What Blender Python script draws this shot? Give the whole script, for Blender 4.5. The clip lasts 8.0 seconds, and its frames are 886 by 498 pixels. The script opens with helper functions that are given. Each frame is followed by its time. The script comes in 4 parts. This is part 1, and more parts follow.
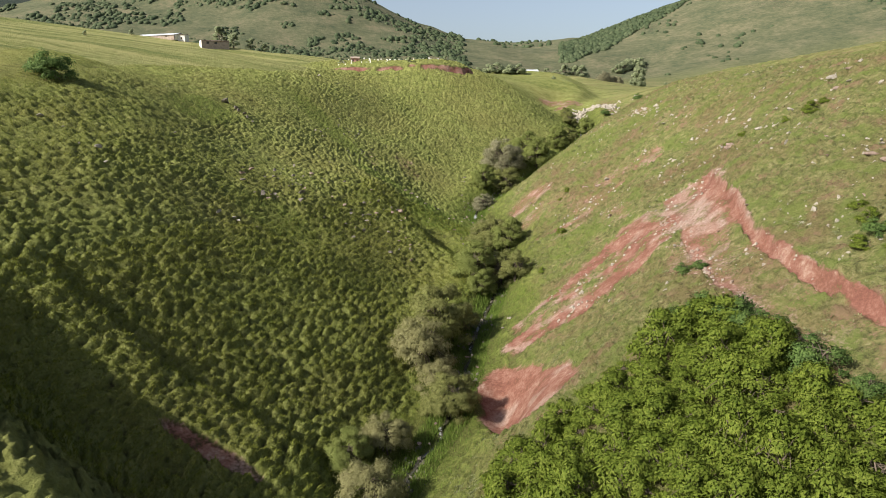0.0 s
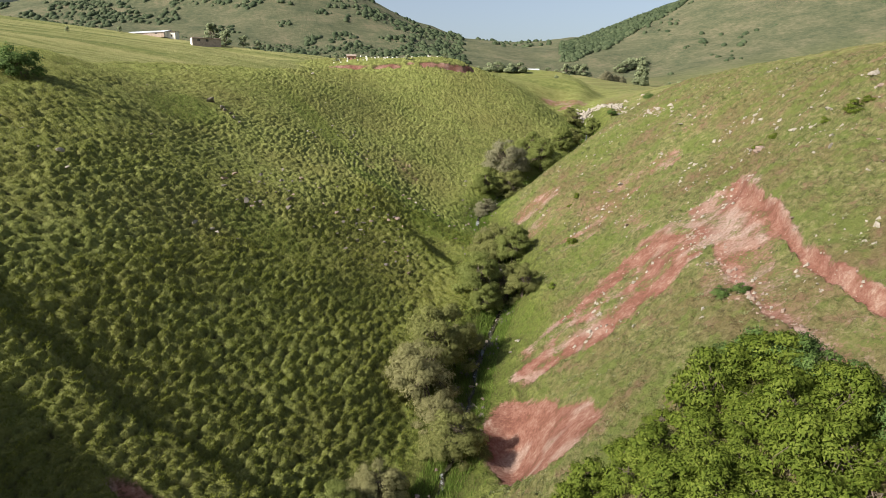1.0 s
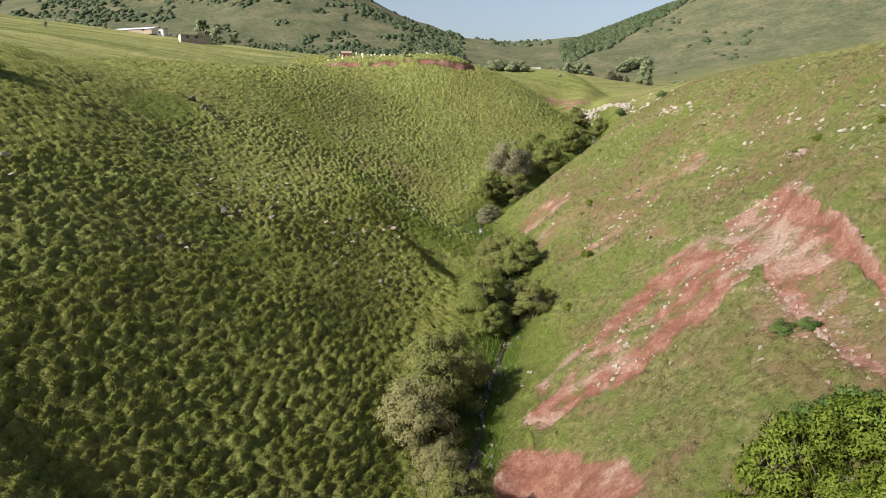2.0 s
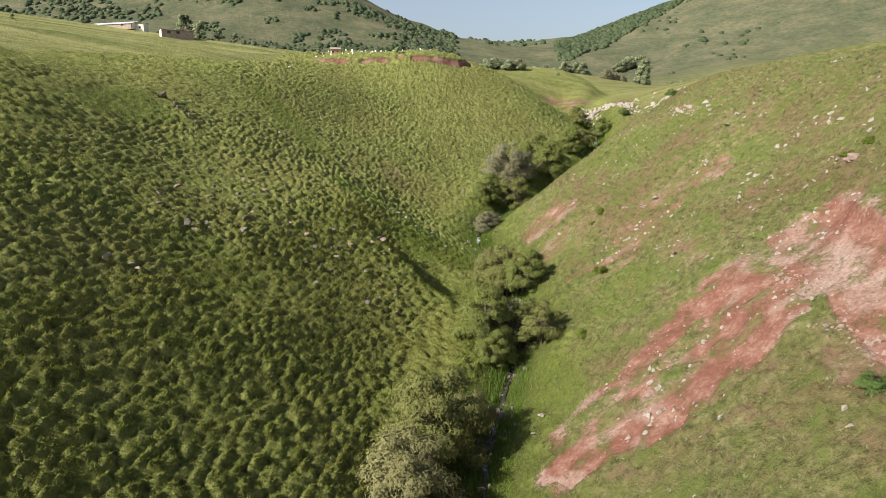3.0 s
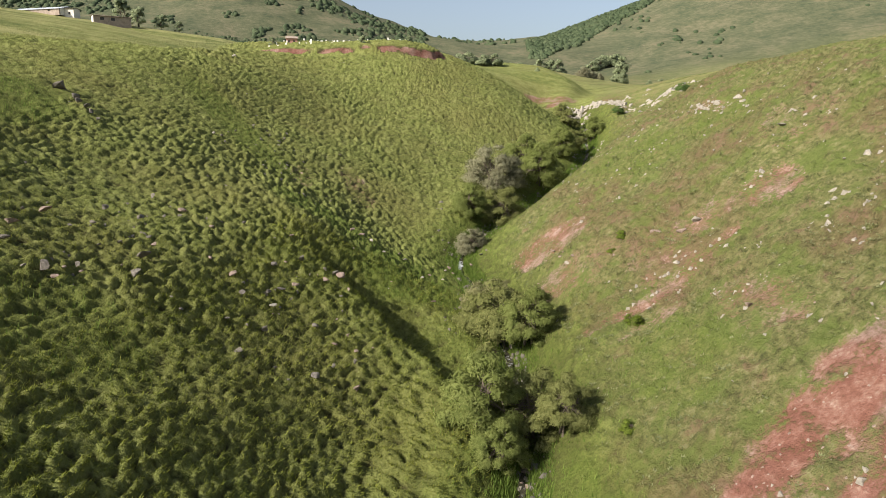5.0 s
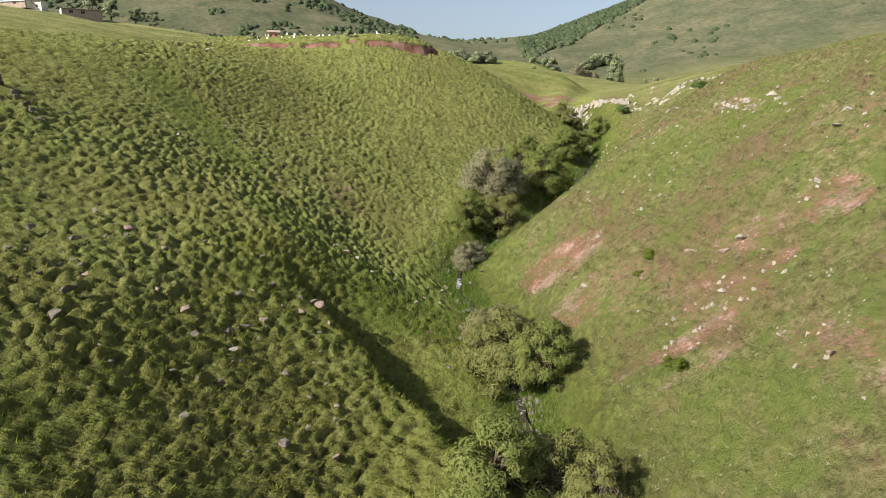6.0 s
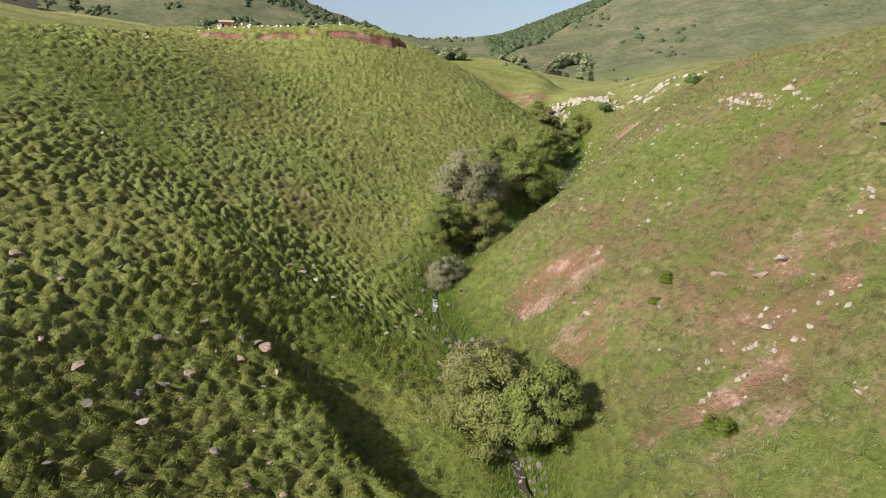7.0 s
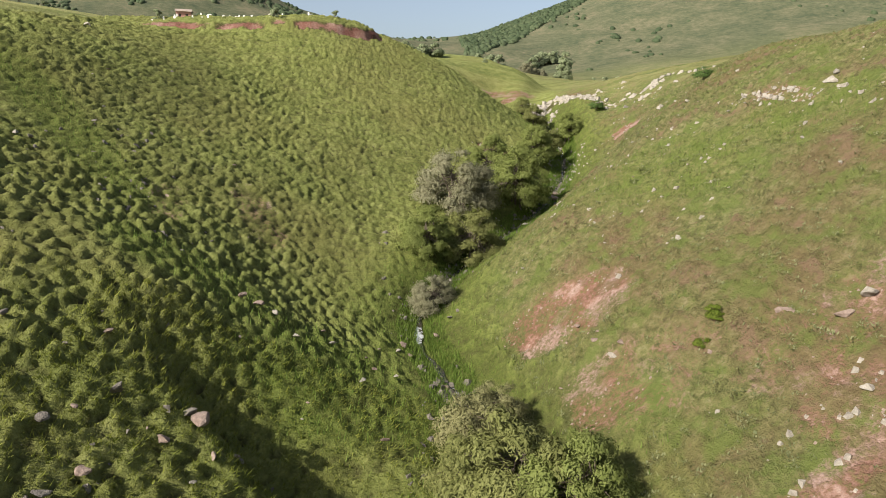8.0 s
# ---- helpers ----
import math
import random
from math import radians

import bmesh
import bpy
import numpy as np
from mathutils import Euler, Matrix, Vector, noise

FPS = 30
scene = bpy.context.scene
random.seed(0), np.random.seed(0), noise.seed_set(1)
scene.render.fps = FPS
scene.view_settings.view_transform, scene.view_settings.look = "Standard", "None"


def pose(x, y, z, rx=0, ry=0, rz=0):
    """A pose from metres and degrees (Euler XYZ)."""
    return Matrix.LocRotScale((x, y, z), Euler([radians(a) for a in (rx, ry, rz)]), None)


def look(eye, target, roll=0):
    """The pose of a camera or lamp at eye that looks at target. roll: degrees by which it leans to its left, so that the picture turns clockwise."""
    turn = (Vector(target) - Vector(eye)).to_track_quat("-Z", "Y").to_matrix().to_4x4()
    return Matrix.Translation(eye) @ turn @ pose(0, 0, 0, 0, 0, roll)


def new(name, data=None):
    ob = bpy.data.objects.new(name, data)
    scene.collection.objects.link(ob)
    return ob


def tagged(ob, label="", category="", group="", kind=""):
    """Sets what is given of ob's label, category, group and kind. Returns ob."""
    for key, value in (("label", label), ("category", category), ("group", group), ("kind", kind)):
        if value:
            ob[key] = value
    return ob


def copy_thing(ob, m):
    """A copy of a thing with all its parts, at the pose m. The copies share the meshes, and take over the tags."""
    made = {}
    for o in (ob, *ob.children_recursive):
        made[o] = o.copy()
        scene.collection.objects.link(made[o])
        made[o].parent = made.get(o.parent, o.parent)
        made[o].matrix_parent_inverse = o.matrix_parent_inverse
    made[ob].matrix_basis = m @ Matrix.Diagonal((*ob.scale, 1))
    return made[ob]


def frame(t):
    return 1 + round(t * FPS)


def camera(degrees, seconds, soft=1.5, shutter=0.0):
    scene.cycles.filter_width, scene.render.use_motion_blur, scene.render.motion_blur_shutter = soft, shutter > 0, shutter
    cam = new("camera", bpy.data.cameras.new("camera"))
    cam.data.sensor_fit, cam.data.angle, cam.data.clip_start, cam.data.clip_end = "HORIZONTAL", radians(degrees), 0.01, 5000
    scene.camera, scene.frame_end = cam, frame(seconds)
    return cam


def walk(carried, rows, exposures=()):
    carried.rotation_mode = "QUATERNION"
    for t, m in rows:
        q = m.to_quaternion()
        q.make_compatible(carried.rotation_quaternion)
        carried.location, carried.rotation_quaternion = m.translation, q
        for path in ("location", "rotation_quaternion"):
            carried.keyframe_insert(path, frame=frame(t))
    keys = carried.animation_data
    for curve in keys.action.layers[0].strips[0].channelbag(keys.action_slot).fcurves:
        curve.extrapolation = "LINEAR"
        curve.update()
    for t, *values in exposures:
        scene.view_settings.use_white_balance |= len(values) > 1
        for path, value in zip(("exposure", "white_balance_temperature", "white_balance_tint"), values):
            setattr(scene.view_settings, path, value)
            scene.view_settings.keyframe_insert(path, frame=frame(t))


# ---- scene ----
cam = camera(67.1, 8.0, soft=0.9)
PATH = [
    (0, (0.426, 0.359, 29.67), (0.417, 2.316, 29.257), -0.0),
    (0.5, (0.3, 5.166, 29.653), (0.292, 7.123, 29.24), -0.1),
    (1, (0.159, 9.625, 29.591), (0.153, 11.582, 29.178), -0.0),
    (1.4, (0.016, 13.813, 29.557), (0.011, 15.77, 29.142), -0.1),
    (1.5, (-0.038, 14.978, 29.542), (-0.042, 16.935, 29.129), -0.0),
    (1.7, (-0.122, 17.04, 29.451), (-0.126, 18.997, 29.039), 0.0),
    (2.8, (-0.253, 28.78, 29.12), (-0.239, 30.737, 28.708), 0.0),
    (3, (-0.469, 30.957, 29.019), (-0.451, 32.914, 28.608), 0.1),
    (3.5, (-0.684, 36.937, 28.776), (-0.666, 38.895, 28.366), 0.1),
    (4, (-0.821, 42.25, 28.547), (-0.801, 44.208, 28.138), 0.1),
    (4.5, (-0.885, 48.413, 28.392), (-0.826, 50.369, 27.982), 0.1),
    (4.7, (-0.947, 50.719, 28.346), (-0.862, 52.675, 27.936), 0.2),
    (5.8, (-1.186, 63.332, 28.265), (-1.056, 65.285, 27.854), 0.3),
    (6, (-1.156, 65.725, 28.17), (-1.017, 67.677, 27.759), 0.3),
    (6.5, (-1.13, 72.116, 27.921), (-0.938, 74.064, 27.51), 0.4),
    (7, (-1.071, 77.761, 27.653), (-0.833, 79.704, 27.242), 0.5),
    (7.2, (-0.95, 80.223, 27.528), (-0.698, 82.164, 27.115), 0.3),
    (7.5, (-0.931, 84.182, 27.354), (-0.652, 86.119, 26.945), 0.6),
    (8, (-0.696, 89.784, 27.069), (-0.383, 91.717, 26.661), 0.6),
]
walk(cam, [(t, look(eye, target, roll)) for t, eye, target, roll in PATH])

# ---- light ----
SUN_AZ = math.atan2(-0.52, -1.0)          # the sun stands to the left of the flight line
SUN_EL = radians(35.5)
world = bpy.data.worlds.new("sky")
scene.world = world
world.use_nodes = True
sky = world.node_tree.nodes.new("ShaderNodeTexSky")
sky.sky_type = "NISHITA"
sky.sun_disc = False
sky.sun_elevation = SUN_EL
sky.sun_rotation = math.pi / 2 - SUN_AZ
sky.air_density, sky.dust_density, sky.ozone_density = 1.0, 9.0, 0.6
sky.altitude = 1500
bg = world.node_tree.nodes["Background"]
bg.inputs["Strength"].default_value = 0.088
pale_sky = world.node_tree.nodes.new("ShaderNodeHueSaturation")
pale_sky.inputs["Saturation"].default_value, pale_sky.inputs["Value"].default_value = 0.78, 1.08
world.node_tree.links.new(sky.outputs["Color"], pale_sky.inputs["Color"])
world.node_tree.links.new(pale_sky.outputs["Color"], bg.inputs["Color"])
sun = new("sun", bpy.data.lights.new("sun", "SUN"))
sun.data.energy, sun.data.angle, sun.data.color = 5.0, radians(0.6), (1.0, 0.93, 0.82)
sdir = Vector((math.cos(SUN_AZ) * math.cos(SUN_EL), math.sin(SUN_AZ) * math.cos(SUN_EL), math.sin(SUN_EL)))
sun.matrix_world = look(sdir * 400, (0, 0, 0))
scene.view_settings.exposure = 0.77


# ---- small tools ----
def smooth(v):
    v = np.clip(v, 0, 1)
    return v * v * (3 - 2 * v)


def lattice(x, y, size, seed):
    """Smooth value noise, -1 to 1, with bumps of that size in metres."""
    x, y = np.asarray(x, float) / size, np.asarray(y, float) / size
    i, j = np.floor(x).astype(np.int64), np.floor(y).astype(np.int64)
    u, v = smooth(x - i), smooth(y - j)

    def h(a, b):
        n = (a * 374761393 + b * 668265263 + seed * 974711) & 0x7FFFFFFF
        n = ((n ^ (n >> 13)) * 1274126177) & 0x7FFFFFFF
        return ((n ^ (n >> 16)) & 0xFFFF) / 32767.5 - 1

    return (h(i, j) * (1 - u) + h(i + 1, j) * u) * (1 - v) + (h(i, j + 1) * (1 - u) + h(i + 1, j + 1) * u) * v


def spline(xs, values, x):
    """Natural cubic spline through the values, held flat outside."""
    xs, values = np.asarray(xs, float), np.asarray(values, float)
    n, h = len(xs), np.diff(xs)
    a, b = np.eye(n), np.zeros((n, n))
    for i in range(1, n - 1):
        a[i, i - 1:i + 2] = h[i - 1], 2 * (h[i - 1] + h[i]), h[i]
        b[i, i - 1:i + 2] = 6 / h[i - 1], -6 / h[i - 1] - 6 / h[i], 6 / h[i]
    bend = np.linalg.solve(a, b @ values)
    shape = np.shape(x)
    x = np.clip(np.atleast_1d(np.asarray(x, float)).ravel(), xs[0], xs[-1])
    i = np.clip(np.searchsorted(xs, x) - 1, 0, n - 2)
    w = h[i]
    p = (xs[i + 1] - x) / w
    q = 1 - p
    pw, qw = (p ** 3 - p) * w * w / 6, (q ** 3 - q) * w * w / 6
    if values.ndim == 1:
        return (p * values[i] + q * values[i + 1] + pw * bend[i] + qw * bend[i + 1]).reshape(shape)
    p, q, pw, qw = p[:, None], q[:, None], pw[:, None], qw[:, None]
    return p * values[i] + q * values[i + 1] + pw * bend[i] + qw * bend[i + 1]


def along(x, y, line):
    """Signed distance to a polyline (plus to the right of its way) and the way along it."""
    x, y = np.asarray(x, float), np.asarray(y, float)
    best, side, run, at = np.full(x.shape, 1e9), np.zeros(x.shape), np.zeros(x.shape), 0.0
    for (ax, ay), (bx, by) in zip(line, line[1:]):
        length = math.hypot(bx - ax, by - ay)
        ux, uy = (bx - ax) / length, (by - ay) / length
        s = np.clip((x - ax) * ux + (y - ay) * uy, 0, length)
        dx, dy = x - ax - s * ux, y - ay - s * uy
        d = np.hypot(dx, dy)
        near = d < best
        best = np.where(near, d, best)
        side = np.where(near, np.where(ux * dy - uy * dx > 0, -d, d), side)
        run = np.where(near, at + s, run)
        at += length
    return side, run, at


# ---- the lie of the land ----
STREAM_Y = (-20, 30, 59, 64, 85, 100, 110, 120, 132, 145, 152, 165, 176, 190, 212, 235, 255, 280, 310)
STREAM_X = (-14, -9, -2, 0, 4, 7.7, 9.4, 9.8, 9, 8, 7.2, 13, 22, 32.5, 42, 47, 50, 56, 70)
STREAM_Z = (-8, -5.5, -3.2, -2.8, -0.5, 1, 1.9, 2.7, 3.9, 4.8, 5.4, 8.4, 10.9, 13.9, 18.4, 23, 27, 31, 35)
# cross-sections of the valley: the place along it, then heights over the stream at these offsets from it
OFFSETS = (-120, -85, -62, -46, -33, -21, -11, -4, 0, 4, 11, 20, 31, 44, 62, 95)
LOWER = (
    (0, 57.6, 40.0, 28.6, 20.9, 14.8, 9.2, 4.5, 1.2, 0.0, 1.4, 4.3, 8.1, 13.0, 19.1, 28.1, 45.4),
    (40, 51.1, 37.0, 27.5, 20.6, 14.6, 9.0, 4.4, 0.9, 0.0, 1.4, 5.5, 10.8, 16.3, 23.8, 32.8, 46.4),
    (62, 47.5, 35.4, 27.2, 20.3, 13.8, 6.8, 1.9, -0.5, 0.0, 0.4, 5.6, 12.9, 20.1, 27.2, 35.5, 46.5),
    (80, 44.5, 34.7, 27.2, 21.4, 14.6, 7.9, 2.9, -0.1, 0.0, 1.4, 5.7, 12.5, 22.2, 28.8, 37.4, 46.1),
    (98, 41.2, 34.2, 26.7, 19.9, 12.2, 6.3, 1.1, 1.1, 0.0, 2.0, 6.3, 13.3, 20.3, 30.7, 38.2, 44.7),
)
MIDDLE = (
    (116, 38.1, 34.3, 26.8, 18.0, 12.9, 7.1, 3.5, 1.4, 0.0, 3.0, 7.2, 13.3, 21.3, 31.3, 37.1, 42.5),
    (134, 38.1, 35.6, 26.3, 18.0, 13.3, 9.0, 3.7, 0.6, 0.0, 0.7, 7.4, 13.6, 21.8, 29.8, 35.3, 39.8),
    (154, 38.5, 33.6, 27.5, 21.2, 14.9, 9.1, 3.6, 1.2, 0.0, 1.3, 6.6, 12.9, 19.6, 27.6, 33.0, 36.4),
    (180, 34.2, 27.8, 22.8, 13.9, 8.4, 3.7, 2.0, 1.2, 0.0, 1.3, 7.3, 15.3, 22.5, 26.0, 28.0, 32.2),
    (212, 28.9, 23.0, 17.7, 14.2, 10.8, 6.6, 2.8, 1.0, 0.0, 3.7, 8.0, 13.0, 17.3, 20.1, 22.5, 27.2),
)
UPPER = (
    (234, 25.2, 19.8, 20.5, 20.5, 15.8, 10.8, 4.6, 0.5, 0.0, 5.1, 5.8, 9.9, 13.1, 16.2, 19.1, 23.8),
    (256, 18.9, 19.1, 17.9, 16.4, 14.0, 7.2, 1.0, 0.1, 0.0, 2.0, 4.3, 7.3, 10.2, 12.7, 15.5, 20.1),
    (280, 19.3, 14.2, 14.9, 12.8, 9.1, 3.5, -0.2, 0.7, 0.0, 1.6, 4.2, 6.4, 7.9, 9.3, 11.7, 15.8),
    (310, 12.5, 11.5, 8.2, 7.8, 7.1, 6.8, 4.6, 1.3, 0.0, 1.6, 3.5, 5.0, 5.8, 6.4, 7.4, 10.1),
)
SECTIONS = LOWER + MIDDLE + UPPER

# side gullies: upper end, lower end, depth, width of the steep flank and of the gentle one, fading length
GULLIES = (((-17.3, 136), (2.5, 109.5), 4.9, 3.2, 10, 28), )
# low ribs with a steep far flank: upper end, lower end, height, width of the steep flank and of the gentle one, fading length
RIBS = (((-46, 63.8), (-12, 54.3), 1.5, 2.2, 10.5, 5), ((-65.4, 54.4), (-19.2, 32.2), 7.2, 11, 14, 6))
TRACK = ((35.7, 93.4), (35.2, 91), (34.1, 87), (32.8, 79), (31.3, 70), (30.2, 60), (29.9, 50), (30.6, 41), (33, 25), (36, 0))
BROW = ((-110, 60), (-84, 118), (-74, 148), (-69, 163), (-63.5, 177), (-51.5, 183), (-45, 191), (-39, 201), (-37, 221), (-46, 236), (-40, 262), (-10, 275), (30, 290), (90, 300))
CUT = ((-41, 231), (-30, 230), (-12, 229.5), (0, 230), (6, 233), (9, 237.5))


def far_land(x, y):
    """The broad valley floor and the hills beyond."""
    z = 42 + 0.09 * np.clip(y - 490, 0, 900) + 0.06 * np.clip(130 - x, 0, 150)
    z = z + np.clip(x - 190, 0, 500) * 0.10 * smooth((y - 250) / 200)
    z = z + 84 * np.exp(-((x + 175) / 165) ** 2 - ((y - 900) / 228) ** 2) + 75 * np.exp(-((x + 420) / 200) ** 2 - ((y - 880) / 240) ** 2)
    z = z + 110 * np.exp(-((x - 520) / 330) ** 2 - ((y - 900) / 280) ** 2)
    z = z + 190 * np.exp(-((x + 1000) / 420) ** 2 - ((y - 1600) / 300) ** 2) + 50 * np.exp(-((x - 120) / 500) ** 2 - ((y - 1550) / 250) ** 2)
    z = z + 6.5 * np.exp(-((x - 78) / 32) ** 2 - ((y - 495) / 60) ** 2)
    return z + 6 * lattice(x, y, 120, 3) + 3.0 * lattice(x, y, 45, 4) + 1.0 * lattice(x, y, 17, 5)


def gully(x, y, p0, p1, depth, steep, gentle, fade):
    ax, ay = p1[0] - p0[0], p1[1] - p0[1]
    length = math.hypot(ax, ay)
    ax, ay = ax / length, ay / length
    s, d = (x - p0[0]) * ax + (y - p0[1]) * ay, (y - p0[1]) * ax - (x - p0[0]) * ay
    d = d + 0.8 * lattice(x, y, 5, 8)
    k = np.clip(s / fade, 0, 1) * np.clip((length - s) / 3 + 1, 0, 1)
    return -depth * k * smooth(d / steep) * (1 - smooth((d - steep) / gentle))


def rib(x, y, p0, p1, rise, steep, gentle, fade):
    ax, ay = p1[0] - p0[0], p1[1] - p0[1]
    length = math.hypot(ax, ay)
    ax, ay = ax / length, ay / length
    s, d = (x - p0[0]) * ax + (y - p0[1]) * ay, (y - p0[1]) * ax - (x - p0[0]) * ay
    d = d + 0.8 * lattice(x, y, 5, 9)
    k = np.clip(s / fade, 0, 1) * np.clip((length - s) / 3 + 1, 0, 1)
    return rise * k * np.where(d > 0, 1 - smooth(d / steep), 1 - smooth(-d / gentle))


def land(x, y, rough=True):
    """Height of the ground."""
    x, y = np.asarray(x, float), np.asarray(y, float)
    shape = x.shape
    x, y = x.ravel(), y.ravel()
    sx, sz = spline(STREAM_Y, STREAM_X, y), spline(STREAM_Y, STREAM_Z, y)
    u = x - sx
    table = np.array(SECTIONS)
    across = spline(OFFSETS, table[:, 1:].T, u)                # height at each section for each point's offset
    yc = np.clip(y, table[0, 0], table[-1, 0])
    z = np.empty_like(x)
    for k in range(0, len(x), 20000):
        part_y = yc[k:k + 20000]
        weights = spline(table[:, 0], np.eye(len(table)), part_y)
        z[k:k + 20000] = (weights * across[k:k + 20000]).sum(1)
    z = z + sz - 0.13 * np.clip(u + 120, -250, 0) + 0.35 * np.clip(u - 95, 0, 120)
    for g in GULLIES:
        z = z + gully(x, y, *g)
    for g in RIBS:
        z = z + rib(x, y, *g)
    # bench and cut bank of the dirt track
    d, run, total = along(x, y, TRACK)
    d = -d + 0.35 * lattice(x, y, 2.5, 11)
    on = smooth(run / 5) * (run < total)
    z = z - 1.2 * on * smooth((d + 7.5) / 5.5) * (1 - smooth((d - 0.45) / 0.6))
    # red cut below the cemetery
    d, run, total = along(x, y, CUT)
    d = -d + 0.5 * lattice(x, y, 3, 12)
    on = smooth(run / 12) * (run < total)
    z = z + on * (1.0 * smooth((d + 0.6) / 0.9) - 0.5 * smooth((d + 4) / 3.0) * (1 - smooth((d + 1.2) / 2.0))) * (1 - smooth((d - 12) / 40))
    # old field bank along the hayfield
    d, run, total = along(x, y, BROW[:7])
    d = -d + 1.2 * lattice(x, y, 9, 13)
    z = z - 1.0 * np.exp(-((d - 1.5) / 1.1) ** 2) * (run < total) * smooth((y - 95) / 20) * smooth((lattice(x, y, 14, 14) + 0.6) / 0.5)
    # raw bank over the stream
    z = z - 2.4 * np.exp(-((x - 6.8) / 2.2) ** 2 - ((y - 66) / 6) ** 2)
    w = smooth((y - 285 + 0.12 * np.clip(x, -200, 100)) / 90)
    z = z * (1 - w) + far_land(x, y) * w
    z = z - 4.8 * smooth((x - 56) / 22) * (1 - smooth((x - 150) / 60)) * smooth((y - 262) / 25) * (1 - smooth((y - 520) / 120))
    if rough:
        near = np.exp(-((y - 110) / 130) ** 2)
        z = z + near * (0.22 * lattice(x, y, 4.3, 21) + 0.12 * lattice(x, y, 1.9, 22)) * np.clip(np.abs(u) / 3, 0.15, 1)
    # the stream's bed
    bed = np.exp(-(u / 1.1) ** 2) * smooth((250 - y) / 15)
    z = z - 0.55 * bed
    return z.reshape(shape)


def height(x, y):
    return float(land(np.array([x]), np.array([y]))[0])


# ---- materials ----
def material(name, rough=0.9, spec=0.2):
    m = bpy.data.materials.new(name)
    m.use_nodes = True
    b = m.node_tree.nodes["Principled BSDF"]
    b.inputs["Roughness"].default_value, b.inputs["Specular IOR Level"].default_value = rough, spec
    return m, m.node_tree, b


def node(tree, kind, **sockets):
    n = tree.nodes.new(kind)
    for k, v in sockets.items():
        n.inputs[k.replace("_", " ")].default_value = v
    return n


def ramp(tree, source, stops, interpolation="LINEAR"):
    n = tree.nodes.new("ShaderNodeValToRGB")
    n.color_ramp.interpolation = interpolation
    while len(n.color_ramp.elements) < len(stops):
        n.color_ramp.elements.new(0.5)
    for e, (p, c) in zip(n.color_ramp.elements, stops):
        e.position, e.color = p, (*c, 1)
    tree.links.new(source, n.inputs["Fac"])
    return n.outputs["Color"]


def noise_of(tree, scale, detail=4, rough=0.6):
    geo = tree.nodes.new("ShaderNodeNewGeometry")
    n = node(tree, "ShaderNodeTexNoise", Scale=scale, Detail=detail, Roughness=rough)
    tree.links.new(geo.outputs["Position"], n.inputs["Vector"])
    return n.outputs["Fac"]


def mix(tree, fac, a, b, kind="MIX"):
    n = tree.nodes.new("ShaderNodeMix")
    n.data_type, n.blend_type = "RGBA", kind
    if isinstance(fac, float):
        n.inputs[0].default_value = fac
    else:
        tree.links.new(fac, n.inputs[0])
    for k, v in ((6, a), (7, b)):
        if isinstance(v, tuple):
            n.inputs[k].default_value = (*v, 1)
        else:
            tree.links.new(v, n.inputs[k])
    return n.outputs[2]


def maths(tree, op, a, b=0.0, clamp=False):
    n = tree.nodes.new("ShaderNodeMath")
    n.operation, n.use_clamp = op, clamp
    for k, v in ((0, a), (1, b)):
        if isinstance(v, (int, float)):
            n.inputs[k].default_value = v
        else:
            tree.links.new(v, n.inputs[k])
    return n.outputs[0]


def bump(tree, bsdf, fac, strength, distance):
    n = node(tree, "ShaderNodeBump", Strength=strength, Distance=distance)
    tree.links.new(fac, n.inputs["Height"])
    tree.links.new(n.outputs["Normal"], bsdf.inputs["Normal"])


def leaf_material(name, stops, through_light=0.25, scale=0.5):
    """Foliage: colour varies from leaf to leaf and from clump to clump; some light comes through."""
    m, t, b = material(name, 0.75, 0.15)
    geo = t.nodes.new("ShaderNodeNewGeometry")
    v = maths(t, "ADD", maths(t, "MULTIPLY", geo.outputs["Random Per Island"], 0.45), maths(t, "MULTIPLY", noise_of(t, scale, 2), 0.6))
    c = ramp(t, v, stops)
    t.links.new(c, b.inputs["Base Color"])
    tr = t.nodes.new("ShaderNodeBsdfTranslucent")
    t.links.new(c, tr.inputs["Color"])
    sh = t.nodes.new("ShaderNodeMixShader")
    sh.inputs["Fac"].default_value = through_light
    t.links.new(b.outputs[0], sh.inputs[1])
    t.links.new(tr.outputs[0], sh.inputs[2])
    t.links.new(sh.outputs[0], t.nodes["Material Output"].inputs["Surface"])
    return m


def plain_material(name, dark, light, scale, rough=0.85, spec=0.2, relief=0.3, depth=0.05):
    m, t, b = material(name, rough, spec)
    n1, n2 = noise_of(t, scale, 5), noise_of(t, scale * 6, 4)
    c = ramp(t, maths(t, "ADD", maths(t, "MULTIPLY", n1, 0.7), maths(t, "MULTIPLY", n2, 0.3)), ((0.3, dark), (0.7, light)))
    t.links.new(c, b.inputs["Base Color"])
    bump(t, b, n2, relief, depth)
    return m


